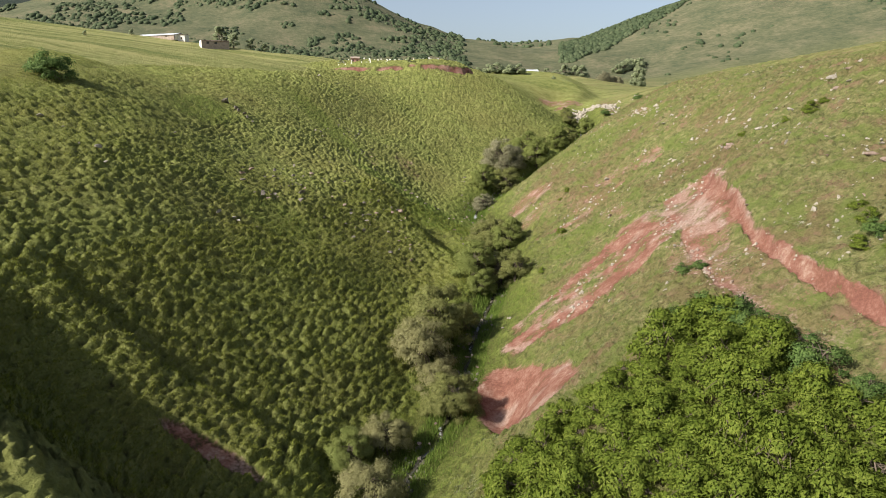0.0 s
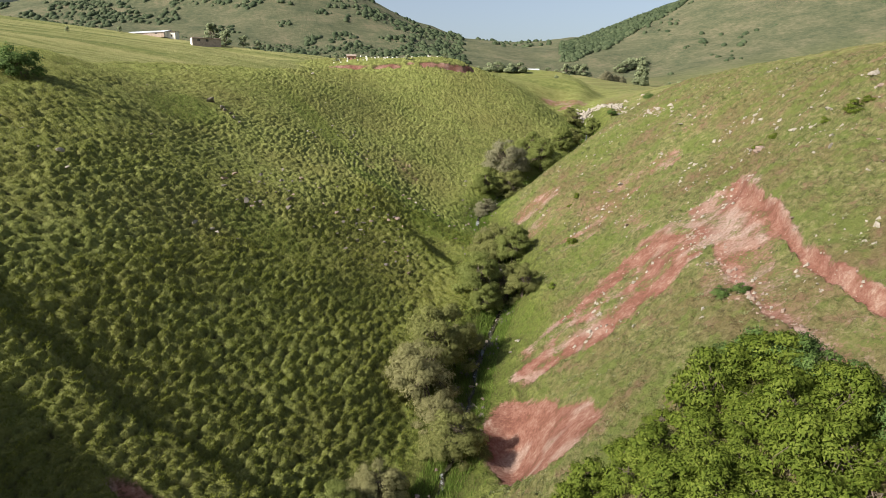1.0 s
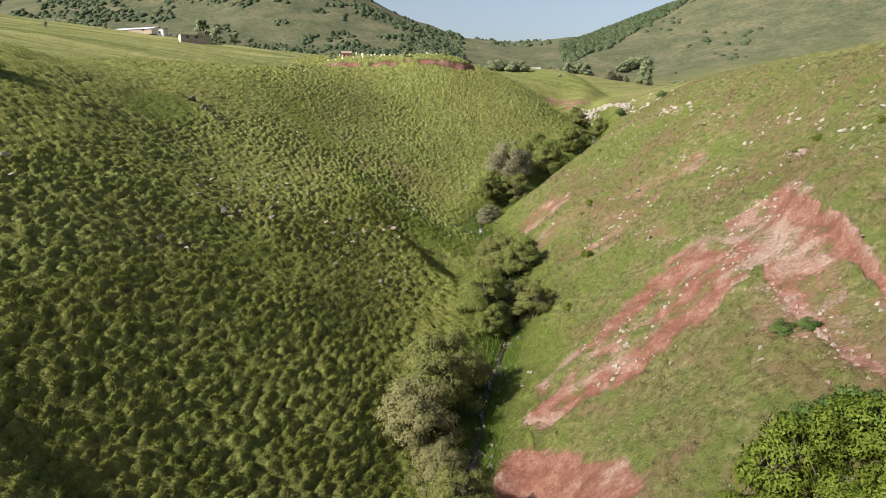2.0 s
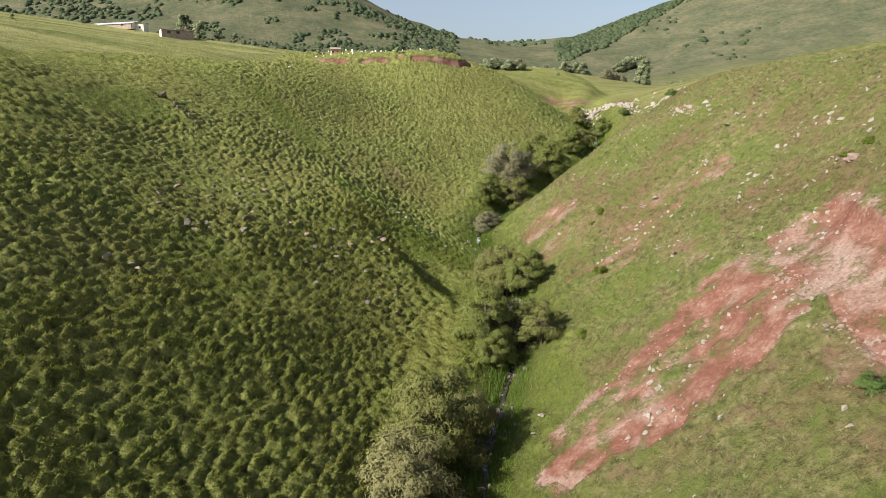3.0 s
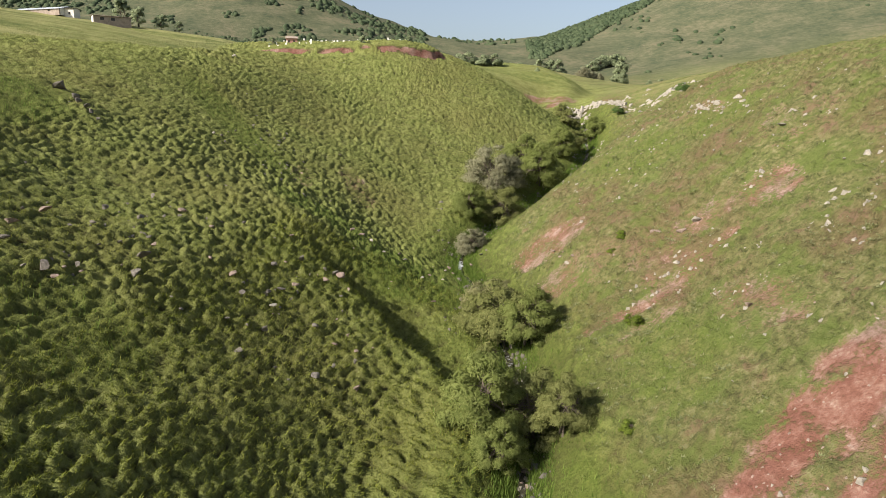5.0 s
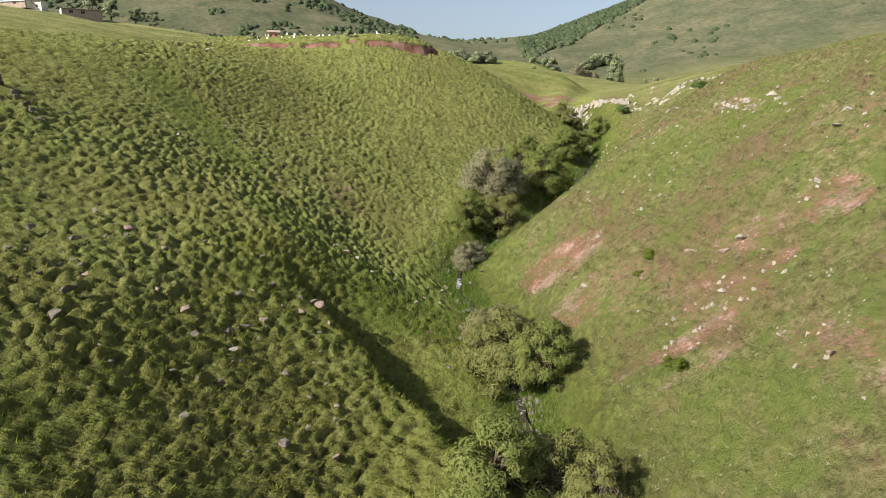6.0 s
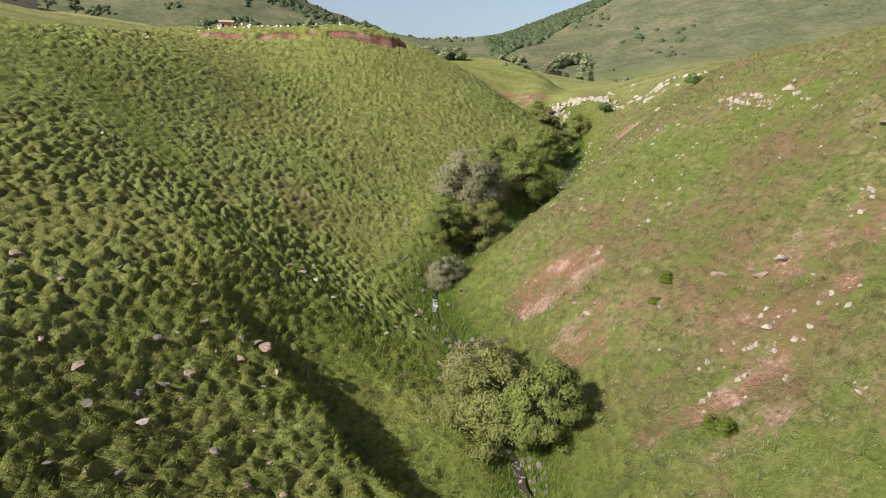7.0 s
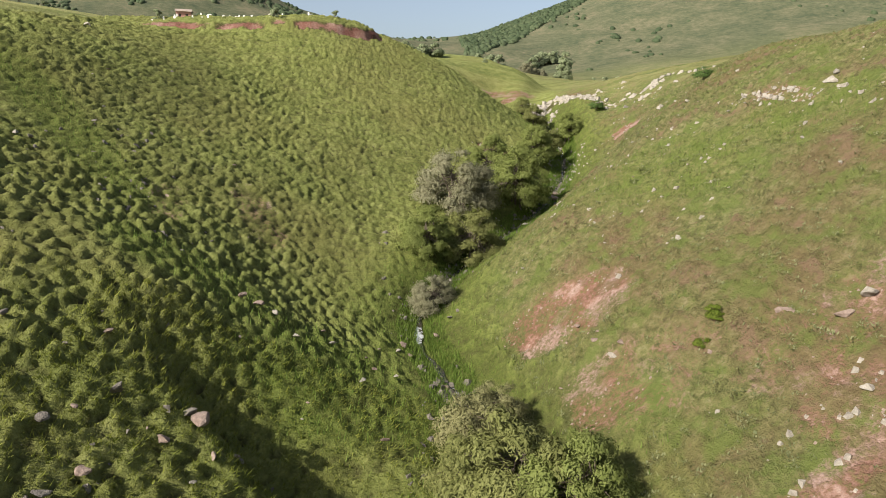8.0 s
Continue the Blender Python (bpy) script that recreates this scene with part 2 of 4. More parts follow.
def ground_material():
    m, t, b = material("grassy_ground", 0.95, 0.08)
    att = t.nodes.new("ShaderNodeVertexColor")
    att.layer_name = "cover"
    sep = t.nodes.new("ShaderNodeSeparateColor")
    t.links.new(att.outputs["Color"], sep.inputs[0])
    n_big, n_mid, n_fine = noise_of(t, 0.06, 4), noise_of(t, 0.45, 5, 0.65), noise_of(t, 3.2, 5, 0.7)
    grass = ramp(t, maths(t, "ADD", maths(t, "MULTIPLY", n_mid, 0.55), maths(t, "MULTIPLY", n_fine, 0.45)),
                 ((0.33, (0.088, 0.103, 0.027)), (0.46, (0.160, 0.182, 0.051)), (0.56, (0.226, 0.247, 0.077)), (0.68, (0.295, 0.30, 0.114))))
    grass = mix(t, ramp(t, n_big, ((0.42, (0, 0, 0)), (0.68, (0.38, 0.38, 0.38)))), grass, (0.19, 0.165, 0.06))
    scrubby = ramp(t, maths(t, "ADD", maths(t, "MULTIPLY", noise_of(t, 1.3, 5, 0.7), 0.65), maths(t, "MULTIPLY", n_fine, 0.35)),
                   ((0.34, (0.058, 0.062, 0.028)), (0.43, (0.112, 0.120, 0.045)), (0.53, (0.182, 0.182, 0.072)), (0.64, (0.275, 0.25, 0.13))))
    scrubby = mix(t, ramp(t, n_big, ((0.46, (0, 0, 0)), (0.66, (0.6, 0.6, 0.6)))), scrubby, (0.165, 0.105, 0.062))
    patches = noise_of(t, 0.28, 5, 0.7)
    scrubby = mix(t, ramp(t, patches, ((0.50, (0, 0, 0)), (0.60, (0.7, 0.7, 0.7)))), scrubby, (0.125, 0.165, 0.04))
    scrubby = mix(t, ramp(t, patches, ((0.36, (0.7, 0.7, 0.7)), (0.44, (0, 0, 0)))), scrubby, (0.21, 0.135, 0.09))
    # brown thatch that also paints shade into the gaps between the tussocks
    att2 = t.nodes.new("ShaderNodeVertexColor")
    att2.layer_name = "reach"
    thatch_shade = ramp(t, n_fine, ((0.3, (0.045, 0.042, 0.018)), (0.7, (0.10, 0.088, 0.04))))
    grass = mix(t, ramp(t, att2.outputs["Alpha"], ((0.1, (0.95, 0.95, 0.95)), (0.75, (0, 0, 0)))), grass, thatch_shade)
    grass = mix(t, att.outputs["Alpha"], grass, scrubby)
    # lush hollows
    lush = ramp(t, n_fine, ((0.3, (0.085, 0.12, 0.022)), (0.7, (0.18, 0.222, 0.048))))
    col = mix(t, maths(t, "MULTIPLY", sep.outputs[1], ramp(t, n_mid, ((0.35, (0.35, 0.35, 0.35)), (0.6, (1, 1, 1)))), True), grass, lush)
    # dry hayfield and far slopes
    place = t.nodes.new("ShaderNodeNewGeometry")
    swath = t.nodes.new("ShaderNodeMapping")
    swath.inputs["Scale"].default_value = (0.012, 0.16, 0.0)
    swath.inputs["Rotation"].default_value = (0, 0, 0.12)
    t.links.new(place.outputs["Position"], swath.inputs["Vector"])
    rows = node(t, "ShaderNodeTexNoise", Scale=1.0, Detail=5, Roughness=0.65)
    t.links.new(swath.outputs["Vector"], rows.inputs["Vector"])
    dry = ramp(t, maths(t, "ADD", maths(t, "MULTIPLY", rows.outputs["Fac"], 0.75), maths(t, "MULTIPLY", n_mid, 0.25)), ((0.37, (0.085, 0.11, 0.036)), (0.46, (0.165, 0.18, 0.062)), (0.58, (0.28, 0.27, 0.115))))
    col = mix(t, sep.outputs[2], col, dry)
    # far steppe
    steppe = ramp(t, maths(t, "ADD", maths(t, "MULTIPLY", noise_of(t, 0.03, 6, 0.75), 0.55), maths(t, "MULTIPLY", noise_of(t, 0.22, 5, 0.75), 0.45)), ((0.38, (0.055, 0.07, 0.04)), (0.5, (0.098, 0.106, 0.06)), (0.6, (0.155, 0.14, 0.088))))
    sep2 = t.nodes.new("ShaderNodeSeparateColor")
    t.links.new(att2.outputs["Color"], sep2.inputs[0])
    # a cloud's shadow, painted dark over the far left mountain
    steppe = mix(t, sep2.outputs[2], steppe, (0.022, 0.032, 0.03))
    col = mix(t, sep2.outputs[0], col, steppe)
    # bare red earth
    soil = ramp(t, maths(t, "ADD", maths(t, "MULTIPLY", n_mid, 0.6), maths(t, "MULTIPLY", n_fine, 0.4)),
                ((0.36, (0.12, 0.047, 0.036)), (0.48, (0.178, 0.078, 0.060)), (0.57, (0.238, 0.128, 0.10)), (0.66, (0.33, 0.232, 0.19))))
    crust = ramp(t, n_fine, ((0.35, (0.22, 0.145, 0.12)), (0.65, (0.37, 0.285, 0.245))))
    soil = mix(t, sep2.outputs[1], soil, crust)
    edge = maths(t, "ADD", sep.outputs[0], maths(t, "MULTIPLY", maths(t, "SUBTRACT", maths(t, "ADD", maths(t, "MULTIPLY", n_mid, 0.5), maths(t, "MULTIPLY", n_fine, 0.5)), 0.5), 2.7))
    bare = ramp(t, edge, ((0.42, (0, 0, 0)), (0.78, (0.95, 0.95, 0.95))))
    col = mix(t, bare, col, soil)
    t.links.new(col, b.inputs["Base Color"])
    n_grain = noise_of(t, 9.0, 4, 0.7)
    relief = maths(t, "ADD", n_fine, maths(t, "MULTIPLY", n_grain, 0.5))
    bump(t, b, maths(t, "MULTIPLY", relief, maths(t, "SUBTRACT", 1.0, maths(t, "MULTIPLY", bare, 0.6))), 1.0, 0.42)
    return m


GROUND = ground_material()
TUSSOCK = leaf_material("tussock_grass", ((0.25, (0.088, 0.112, 0.013)), (0.5, (0.155, 0.18, 0.027)), (0.75, (0.24, 0.252, 0.052))), 0.22, 0.12)
HERB = leaf_material("grey_green_herbs", ((0.25, (0.085, 0.10, 0.035)), (0.5, (0.135, 0.15, 0.056)), (0.75, (0.20, 0.21, 0.092))), 0.3, 0.12)
HERB_GREY = leaf_material("grey_herb_cushions", ((0.25, (0.11, 0.125, 0.055)), (0.5, (0.165, 0.18, 0.082)), (0.75, (0.23, 0.24, 0.12))), 0.3, 0.12)
WILLOW = leaf_material("willow_leaves", ((0.25, (0.13, 0.142, 0.043)), (0.5, (0.175, 0.187, 0.062)), (0.75, (0.225, 0.234, 0.085))), 0.36, 0.9)
WILLOW_FRESH = leaf_material("fresh_willow_leaves", ((0.25, (0.145, 0.178, 0.046)), (0.5, (0.195, 0.228, 0.066)), (0.75, (0.245, 0.275, 0.09))), 0.46, 0.9)
WILLOW_OLIVE = leaf_material("sparse_willow_leaves", ((0.25, (0.165, 0.163, 0.07)), (0.5, (0.22, 0.214, 0.098)), (0.75, (0.28, 0.27, 0.13))), 0.36, 0.9)
GREY_LEAF = leaf_material("grey_budding_twigs", ((0.25, (0.185, 0.18, 0.108)), (0.5, (0.245, 0.238, 0.145)), (0.75, (0.31, 0.30, 0.19))), 0.42, 0.9)
BROADLEAF = leaf_material("bright_green_leaves", ((0.25, (0.056, 0.085, 0.009)), (0.5, (0.105, 0.145, 0.018)), (0.75, (0.165, 0.205, 0.034))), 0.34, 0.7)
DARKLEAF = leaf_material("dark_green_leaves", ((0.25, (0.04, 0.075, 0.02)), (0.5, (0.08, 0.135, 0.034)), (0.75, (0.13, 0.19, 0.055))), 0.3, 0.7)
FARLEAF = leaf_material("far_scrub_leaves", ((0.25, (0.17, 0.205, 0.11)), (0.5, (0.23, 0.27, 0.15)), (0.75, (0.30, 0.335, 0.195))), 0.4, 0.05)
WOODLEAF = leaf_material("far_wood_leaves", ((0.25, (0.042, 0.062, 0.030)), (0.5, (0.06, 0.084, 0.041)), (0.75, (0.085, 0.108, 0.055))), 0.2, 0.05)
BARK = plain_material("grey_brown_bark", (0.06, 0.048, 0.036), (0.16, 0.13, 0.10), 2.5)
STONE = plain_material("pale_lichened_stone", (0.21, 0.188, 0.155), (0.46, 0.42, 0.36), 3.0, relief=0.8, depth=0.2)
STONE_RED = plain_material("pinkish_stone", (0.17, 0.12, 0.095), (0.40, 0.31, 0.26), 3.0, relief=0.8, depth=0.2)
STONE_GREY = plain_material("grey_stone", (0.10, 0.088, 0.075), (0.27, 0.24, 0.205), 3.0, relief=0.8, depth=0.2)


def water_material():
    m, t, b = material("stream_water", 0.08, 0.6)
    n = noise_of(t, 1.6, 6, 0.75)
    att = t.nodes.new("ShaderNodeVertexColor")
    att.layer_name = "foam"
    sep = t.nodes.new("ShaderNodeSeparateColor")
    t.links.new(att.outputs["Color"], sep.inputs[0])
    foam = ramp(t, maths(t, "ADD", n, maths(t, "MULTIPLY", sep.outputs[0], 0.37)), ((0.66, (0, 0, 0)), (0.80, (1, 1, 1))))
    t.links.new(mix(t, foam, (0.045, 0.042, 0.028), (0.5, 0.52, 0.53)), b.inputs["Base Color"])
    t.links.new(ramp(t, foam, ((0, (0.08, 0.08, 0.08)), (1, (0.7, 0.7, 0.7)))), b.inputs["Roughness"])
    bump(t, b, noise_of(t, 3.0, 4, 0.7), 0.6, 0.08)
    return m


WATER = water_material()


# ---- mesh tools ----
def raw_mesh(name, verts, faces, mat, soft=False):
    """A mesh from arrays of vertices and equal-sized faces."""
    verts, faces = np.asarray(verts, np.float32), np.asarray(faces, np.int32)
    me = bpy.data.meshes.new(name)
    count, side = faces.shape
    me.vertices.add(len(verts))
    me.vertices.foreach_set("co", verts.ravel())
    me.loops.add(faces.size)
    me.loops.foreach_set("vertex_index", faces.ravel())
    me.polygons.add(count)
    me.polygons.foreach_set("loop_start", np.arange(0, faces.size, side, dtype=np.int32))
    me.polygons.foreach_set("loop_total", np.full(count, side, np.int32))
    me.polygons.foreach_set("use_smooth", np.full(count, soft))
    me.update(calc_edges=True)
    me.materials.append(mat)
    return me


def part(name, bm, mat, parent=None, label=""):
    """Links a bmesh, or a ready mesh, as one object under a thing or part."""
    if isinstance(bm, bpy.types.Mesh):
        me = bm
    else:
        me = bpy.data.meshes.new(name)
        bm.to_mesh(me)
        bm.free()
        me.materials.append(mat)
    ob = new(name, me)
    if parent is not None:
        ob.parent = parent
    return tagged(ob, label)


# ---- ground: one sheet to the horizon ----
def graded(low, high, step, reach_low, reach_high, growth):
    mid = list(np.arange(low, high + step / 2, step))
    for sign, reach, out in ((-1, reach_low, []), (1, reach_high, [])):
        p, s = (mid[0] if sign < 0 else mid[-1]), step
        while sign * p < sign * reach:
            s *= growth
            p += sign * s
            out.append(p)
        mid = out[::-1] + mid if sign < 0 else mid + out
    return np.array(mid)


def cover(x, y, z):
    """Share of bare earth, lush grass and dry grass."""
    soil, lush, dry = np.zeros(x.shape), np.zeros(x.shape), np.zeros(x.shape)
    wob = 0.9 * lattice(x, y, 6, 31) + 0.5 * lattice(x, y, 2.2, 32)

    def stripe(line, width, strength=1.0, soft=1.5):
        d, run, total = along(x, y, line)
        return strength * (1 - smooth((np.abs(d) + wob - width) / soft))

    def patch(cx, cy, rx, ry, strength=1.0, turn=0.0):
        c, s = math.cos(radians(turn)), math.sin(radians(turn))
        dx, dy = x - cx, y - cy
        r = np.hypot((dx * c + dy * s) / rx, (dy * c - dx * s) / ry)
        return strength * (1 - smooth((r + 0.22 * wob - 0.65) / 0.6))

    # the track: cut bank, stony bench, grass strip between the ruts; red wash below its end
    d, run, total = along(x, y, TRACK)
    d = -d + 0.35 * wob
    far_end = smooth((y - 68) / 9)
    bank = smooth((d + 0.1) / 0.4) * (1 - smooth((d - 0.75) / 0.45))
    bench = smooth((d + 5.6) / 1.2) * (1 - smooth((d - 0.2) / 0.5)) * (0.38 + 0.46 * far_end + 0.2 * lattice(x, y, 2.6, 35))
    rut = np.exp(-((d + 4.4) / 0.9) ** 2) * 0.34 * (1 - far_end)
    track_soil = np.where(run < total, np.maximum(1.15 * bank, bench + rut), 0) * smooth(run / 1.5)
    wash = 0.72 + 0.42 * lattice(0.917 * x + 0.4 * y, (0.4 * x - 0.917 * y) * 3.2, 4.5, 33) + 0.3 * lattice(x, y, 1.4, 34)
    for s in (
        track_soil, wash * stripe(((33.6, 90), (29, 90.6), (24, 88.2), (17, 84.3), (11.5, 81)), 1.9, 1.0, 2.6),
        wash * stripe(((33, 86), (28, 82.5), (22.5, 79.2), (16.5, 77.2), (10.5, 78.5)), 1.8, 1.0, 2.6), wash * stripe(((31, 88), (24, 84.5), (16, 80.5)), 1.6, 0.85, 2.6),
        stripe(CUT, 0.2, 0.95, 0.9), stripe(((16.7, 114.6), (22, 115), (26.6, 116.1), (31, 117)), 0.2, 0.58, 1.2), stripe(((18.6, 110.5), (22.3, 111.5)), 0.2, 0.52, 1.2), patch(44, 154, 1.6, 7, 0.5), patch(8.8, 65, 4.4, 8.5, 1.5, 15), patch(18.2, 141.5, 3.4, 5.6, 0.64, 35), patch(17.2, 130, 2.8, 4.8, 0.56, 15),
        patch(36.3, 120, 3.2, 4.2, 0.6), patch(21, 127.5, 3, 3, 0.45), patch(-19, 51.3, 4.5, 1.0, 0.75, -12), patch(27, 206.8, 3.4, 1.8, 1.25),
        patch(47.5, 280, 10, 6, 0.66, 5), patch(46, 270, 2.6, 9, 0.75, -30), patch(48.5, 199, 2.5, 4, 0.75), patch(19.2, 127.5, 4.5, 4, 0.42), patch(25, 123, 3, 3.5, 0.4), patch(24, 115, 6, 1.8, 0.42, 10), patch(25.5, 118, 3, 5, 0.5), patch(27, 103, 2.5, 7, 0.5),
        patch(-9, 163, 3, 7, 0.42, 20), patch(-17, 158, 2, 5, 0.4), patch(26, 68, 3, 6, 0.5), patch(31.4, 83, 2.4, 6, 0.72, -8), patch(29.6, 72, 1.6, 7, 0.54, -10), patch(30, 123, 4, 3, 0.5), patch(42, 128, 4, 8, 0.4),
    ):
        soil = np.maximum(soil, s)
    u = x - spline(STREAM_Y, STREAM_X, y)
    lush = np.exp(-(np.abs(u) / 7) ** 2) * (y < 250) * 0.9
    for p in (patch(31, 154, 6, 12, 0.5, 20), patch(0, 137, 8, 9, 0.9), patch(-12, 145, 9, 5, 0.7, -35), patch(-28, 165, 14, 4, 0.6, -45), patch(9, 92, 5, 9, 0.9),
              patch(-26, 100, 7, 5, 0.5), patch(42, 145, 5, 9, 0.5), patch(-50, 140, 6, 10, 0.6), patch(20, 104, 4, 8, 0.5)):
        lush = np.maximum(lush, p)
    d, run, total = along(x, y, BROW)
    dry = smooth((-d + 1.5 * wob - 1) / 5) * 0.9 * (x < 10)
    dry = np.maximum(dry, smooth((x - 58) / 14) * 0.6)
    dry = np.maximum(dry, smooth((y - 270) / 30) * (0.18 + 0.3 * lattice(x, y, 90, 40)))
    soil = np.maximum(soil, 0.34 * smooth((lattice(x, y, 60, 41) - 0.1) / 0.5) * smooth((y - 500) / 200))
    return np.clip(soil, 0, 1), np.clip(lush, 0, 1), np.clip(dry, 0, 1)


def cells(x, y, size, seed):
    """Distance to the nearest of scattered centres, in cell sizes, and that cell's own random number."""
    i, j = np.floor(x / size).astype(np.int64), np.floor(y / size).astype(np.int64)
    best, own = np.full(x.shape, 9.0), np.zeros(x.shape)

    def h(a, b, k):
        n = (a * 374761393 + b * 668265263 + (seed + k) * 974711) & 0x7FFFFFFF
        n = ((n ^ (n >> 13)) * 1274126177) & 0x7FFFFFFF
        return ((n ^ (n >> 16)) & 0xFFFF) / 65535

    for a in (-1, 0, 1):
        for b in (-1, 0, 1):
            d = np.hypot(i + a + 0.1 + 0.8 * h(i + a, j + b, 0) - x / size, j + b + 0.1 + 0.8 * h(i + a, j + b, 1) - y / size)
            near = d < best
            best, own = np.where(near, d, best), np.where(near, h(i + a, j + b, 2), own)
    return best, own


def cushions(x, y, soil, lush, dry):
    """The grass's own relief: big tussocks on the shady slope, low cushions on the sunny one. Height and the cell's random number."""
    u = x - spline(STREAM_Y, STREAM_X, y)
    left = smooth((-u - 1.5) / 3) * smooth((y - 24) / 10) * smooth((290 - y) / 20) * (1 - smooth((dry - 0.1) / 0.4)) * (1 - 0.5 * lush) * (1 - smooth((soil - 0.3) / 0.3))
    right = smooth((u - 2) / 3) * smooth((y - 24) / 10) * smooth((270 - y) / 20) * (1 - 0.6 * lush) * (1 - 0.8 * smooth((soil - 0.3) / 0.3))
    # the clumps follow the contours: p runs up the slope, q along it
    base = land(x, y, False)
    p = 1.3 * base + 0.3 * np.abs(u) + 0.22 * lattice(x, y, 1.6, 55)
    q = np.where(u < 0, y + 0.8 * x, y) + 0.3 * lattice(x, y, 1.9, 56)
    d, own = cells(p / 0.7, q / 1.5, 1.0, 57)
    first = np.clip(1 - (d / 0.72) ** 2, 0, 1)
    d, own = cells(p / 0.7 + 0.28 * first, q / 1.5 + 0.04 * lattice(x, y, 0.7, 54), 1.0, 57)
    tall = 0.26 + 0.52 * own
    big = 1.1 * np.clip(1 - (d / 0.66) ** 2, 0, 1) ** 0.85 * tall * (0.75 + 0.35 * lattice(x, y, 11, 58)) * (0.6 + 0.85 * np.clip((112 - y) / 50, 0, 1) + 0.12 * np.clip((y - 135) / 40, 0, 1) + 0.45 * smooth((u + 48) / 22) * smooth((172 - y) / 30) * smooth((y - 88) / 20))
    d2, own2 = cells(p / 0.45, q / 0.58, 1.0, 59)
    fine = np.clip(1 - (d2 / 0.75) ** 2, 0, 1) * 0.3
    d3, own3 = cells(p / 0.6, q / 1.3, 1.0, 60)
    low = np.clip(1 - (d3 / 0.6) ** 2, 0, 1) * 0.5 * smooth((own3 - 0.30 + 0.5 * lattice(x, y, 7, 66)) / 0.3)
    return left * (big + fine) + right * (low + 0.6 * fine), own


gx = np.concatenate([graded(-62, -46, 0.3, -1900, -46, 1.10)[:-1], np.arange(-46, 8, 0.21), graded(8, 60, 0.3, 8, 1900, 1.10)])
rows_y = [36.0]
while rows_y[-1] < 268:
    rows_y.append(rows_y[-1] + 0.215 + 0.002 * max(rows_y[-1] - 105, 0))
below, above = graded(30, 36, 0.3, -260, 36, 1.07)[:-1], graded(rows_y[-1], rows_y[-1] + 0.5, 0.5, rows_y[-1], 2600, 1.055)[1:]
gy = np.concatenate([below[below < 35.9], rows_y, above])
X, Y = np.meshgrid(gx, gy)
soil, lush, dry = cover(X.ravel(), Y.ravel(), None)
crown = cushions(X.ravel(), Y.ravel(), soil, lush, dry)[0]
Z = land(X, Y) + crown.reshape(X.shape)
idx = np.arange(X.size).reshape(X.shape)
quads = np.stack([idx[:-1, :-1], idx[:-1, 1:], idx[1:, 1:], idx[1:, :-1]], -1).reshape(-1, 4)
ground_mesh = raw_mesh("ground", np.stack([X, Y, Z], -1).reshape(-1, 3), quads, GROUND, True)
layer = ground_mesh.color_attributes.new("cover", "FLOAT_COLOR", "POINT")
sunny = np.maximum(smooth((X.ravel() - spline(STREAM_Y, STREAM_X, Y.ravel()) - 4) / 6), 0.8 * smooth((Y.ravel() - 380) / 120))
layer.data.foreach_set("color", np.stack([soil, lush, dry, sunny], -1).astype(np.float32).ravel())
layer = ground_mesh.color_attributes.new("reach", "FLOAT_COLOR", "POINT")
reach = smooth((Y.ravel() - 430) / 170)
fx, fy = X.ravel(), Y.ravel()
pale = 0.6 * smooth((lattice(fx, fy, 3.2, 42) + 0.7 * lattice(fx, fy, 1.3, 43) - 0.1) / 0.5)
d, run, total = along(fx, fy, TRACK)
up = -d + 0.3 * lattice(fx, fy, 2.0, 44)
face = smooth((up - 0.9) / 0.4) * (1 - smooth((up - 2.0) / 0.5))
bench = smooth((up + 6.0) / 1.0) * (1 - smooth((up + 1.0) / 0.8))
foot = smooth((up + 0.8) / 0.5) * (1 - smooth((up - 0.9) / 0.5))
pale = np.clip(np.where(fy > 30, pale * (1 - foot) + 0.45 * face + bench * (0.1 + 0.5 * smooth((fy - 70) / 8) * np.exp(-((up + 2.6) / 1.3) ** 2) + 0.25 * lattice(fx, fy, 1.7, 45)), pale), 0, 0.9)
d, run, total = along(fx, fy, CUT)
pale = np.where(np.abs(d) < 5, 0.05 + 0.3 * pale, pale)
# low crowns mark the gaps that get the painted shade
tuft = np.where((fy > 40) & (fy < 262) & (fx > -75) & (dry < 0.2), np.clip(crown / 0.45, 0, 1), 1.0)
# where the cloud's shadow is painted on the far left mountain
cloud_shade = 0.9 * smooth((fy - 1150) / 150) * smooth((-150 - fx) / 200)
layer.data.foreach_set("color", np.stack([reach, pale, cloud_shade, tuft], -1).astype(np.float32).ravel())
tagged(new("ground", ground_mesh), "grassy valley slopes with bare red earth patches", "ground", kind="structure")


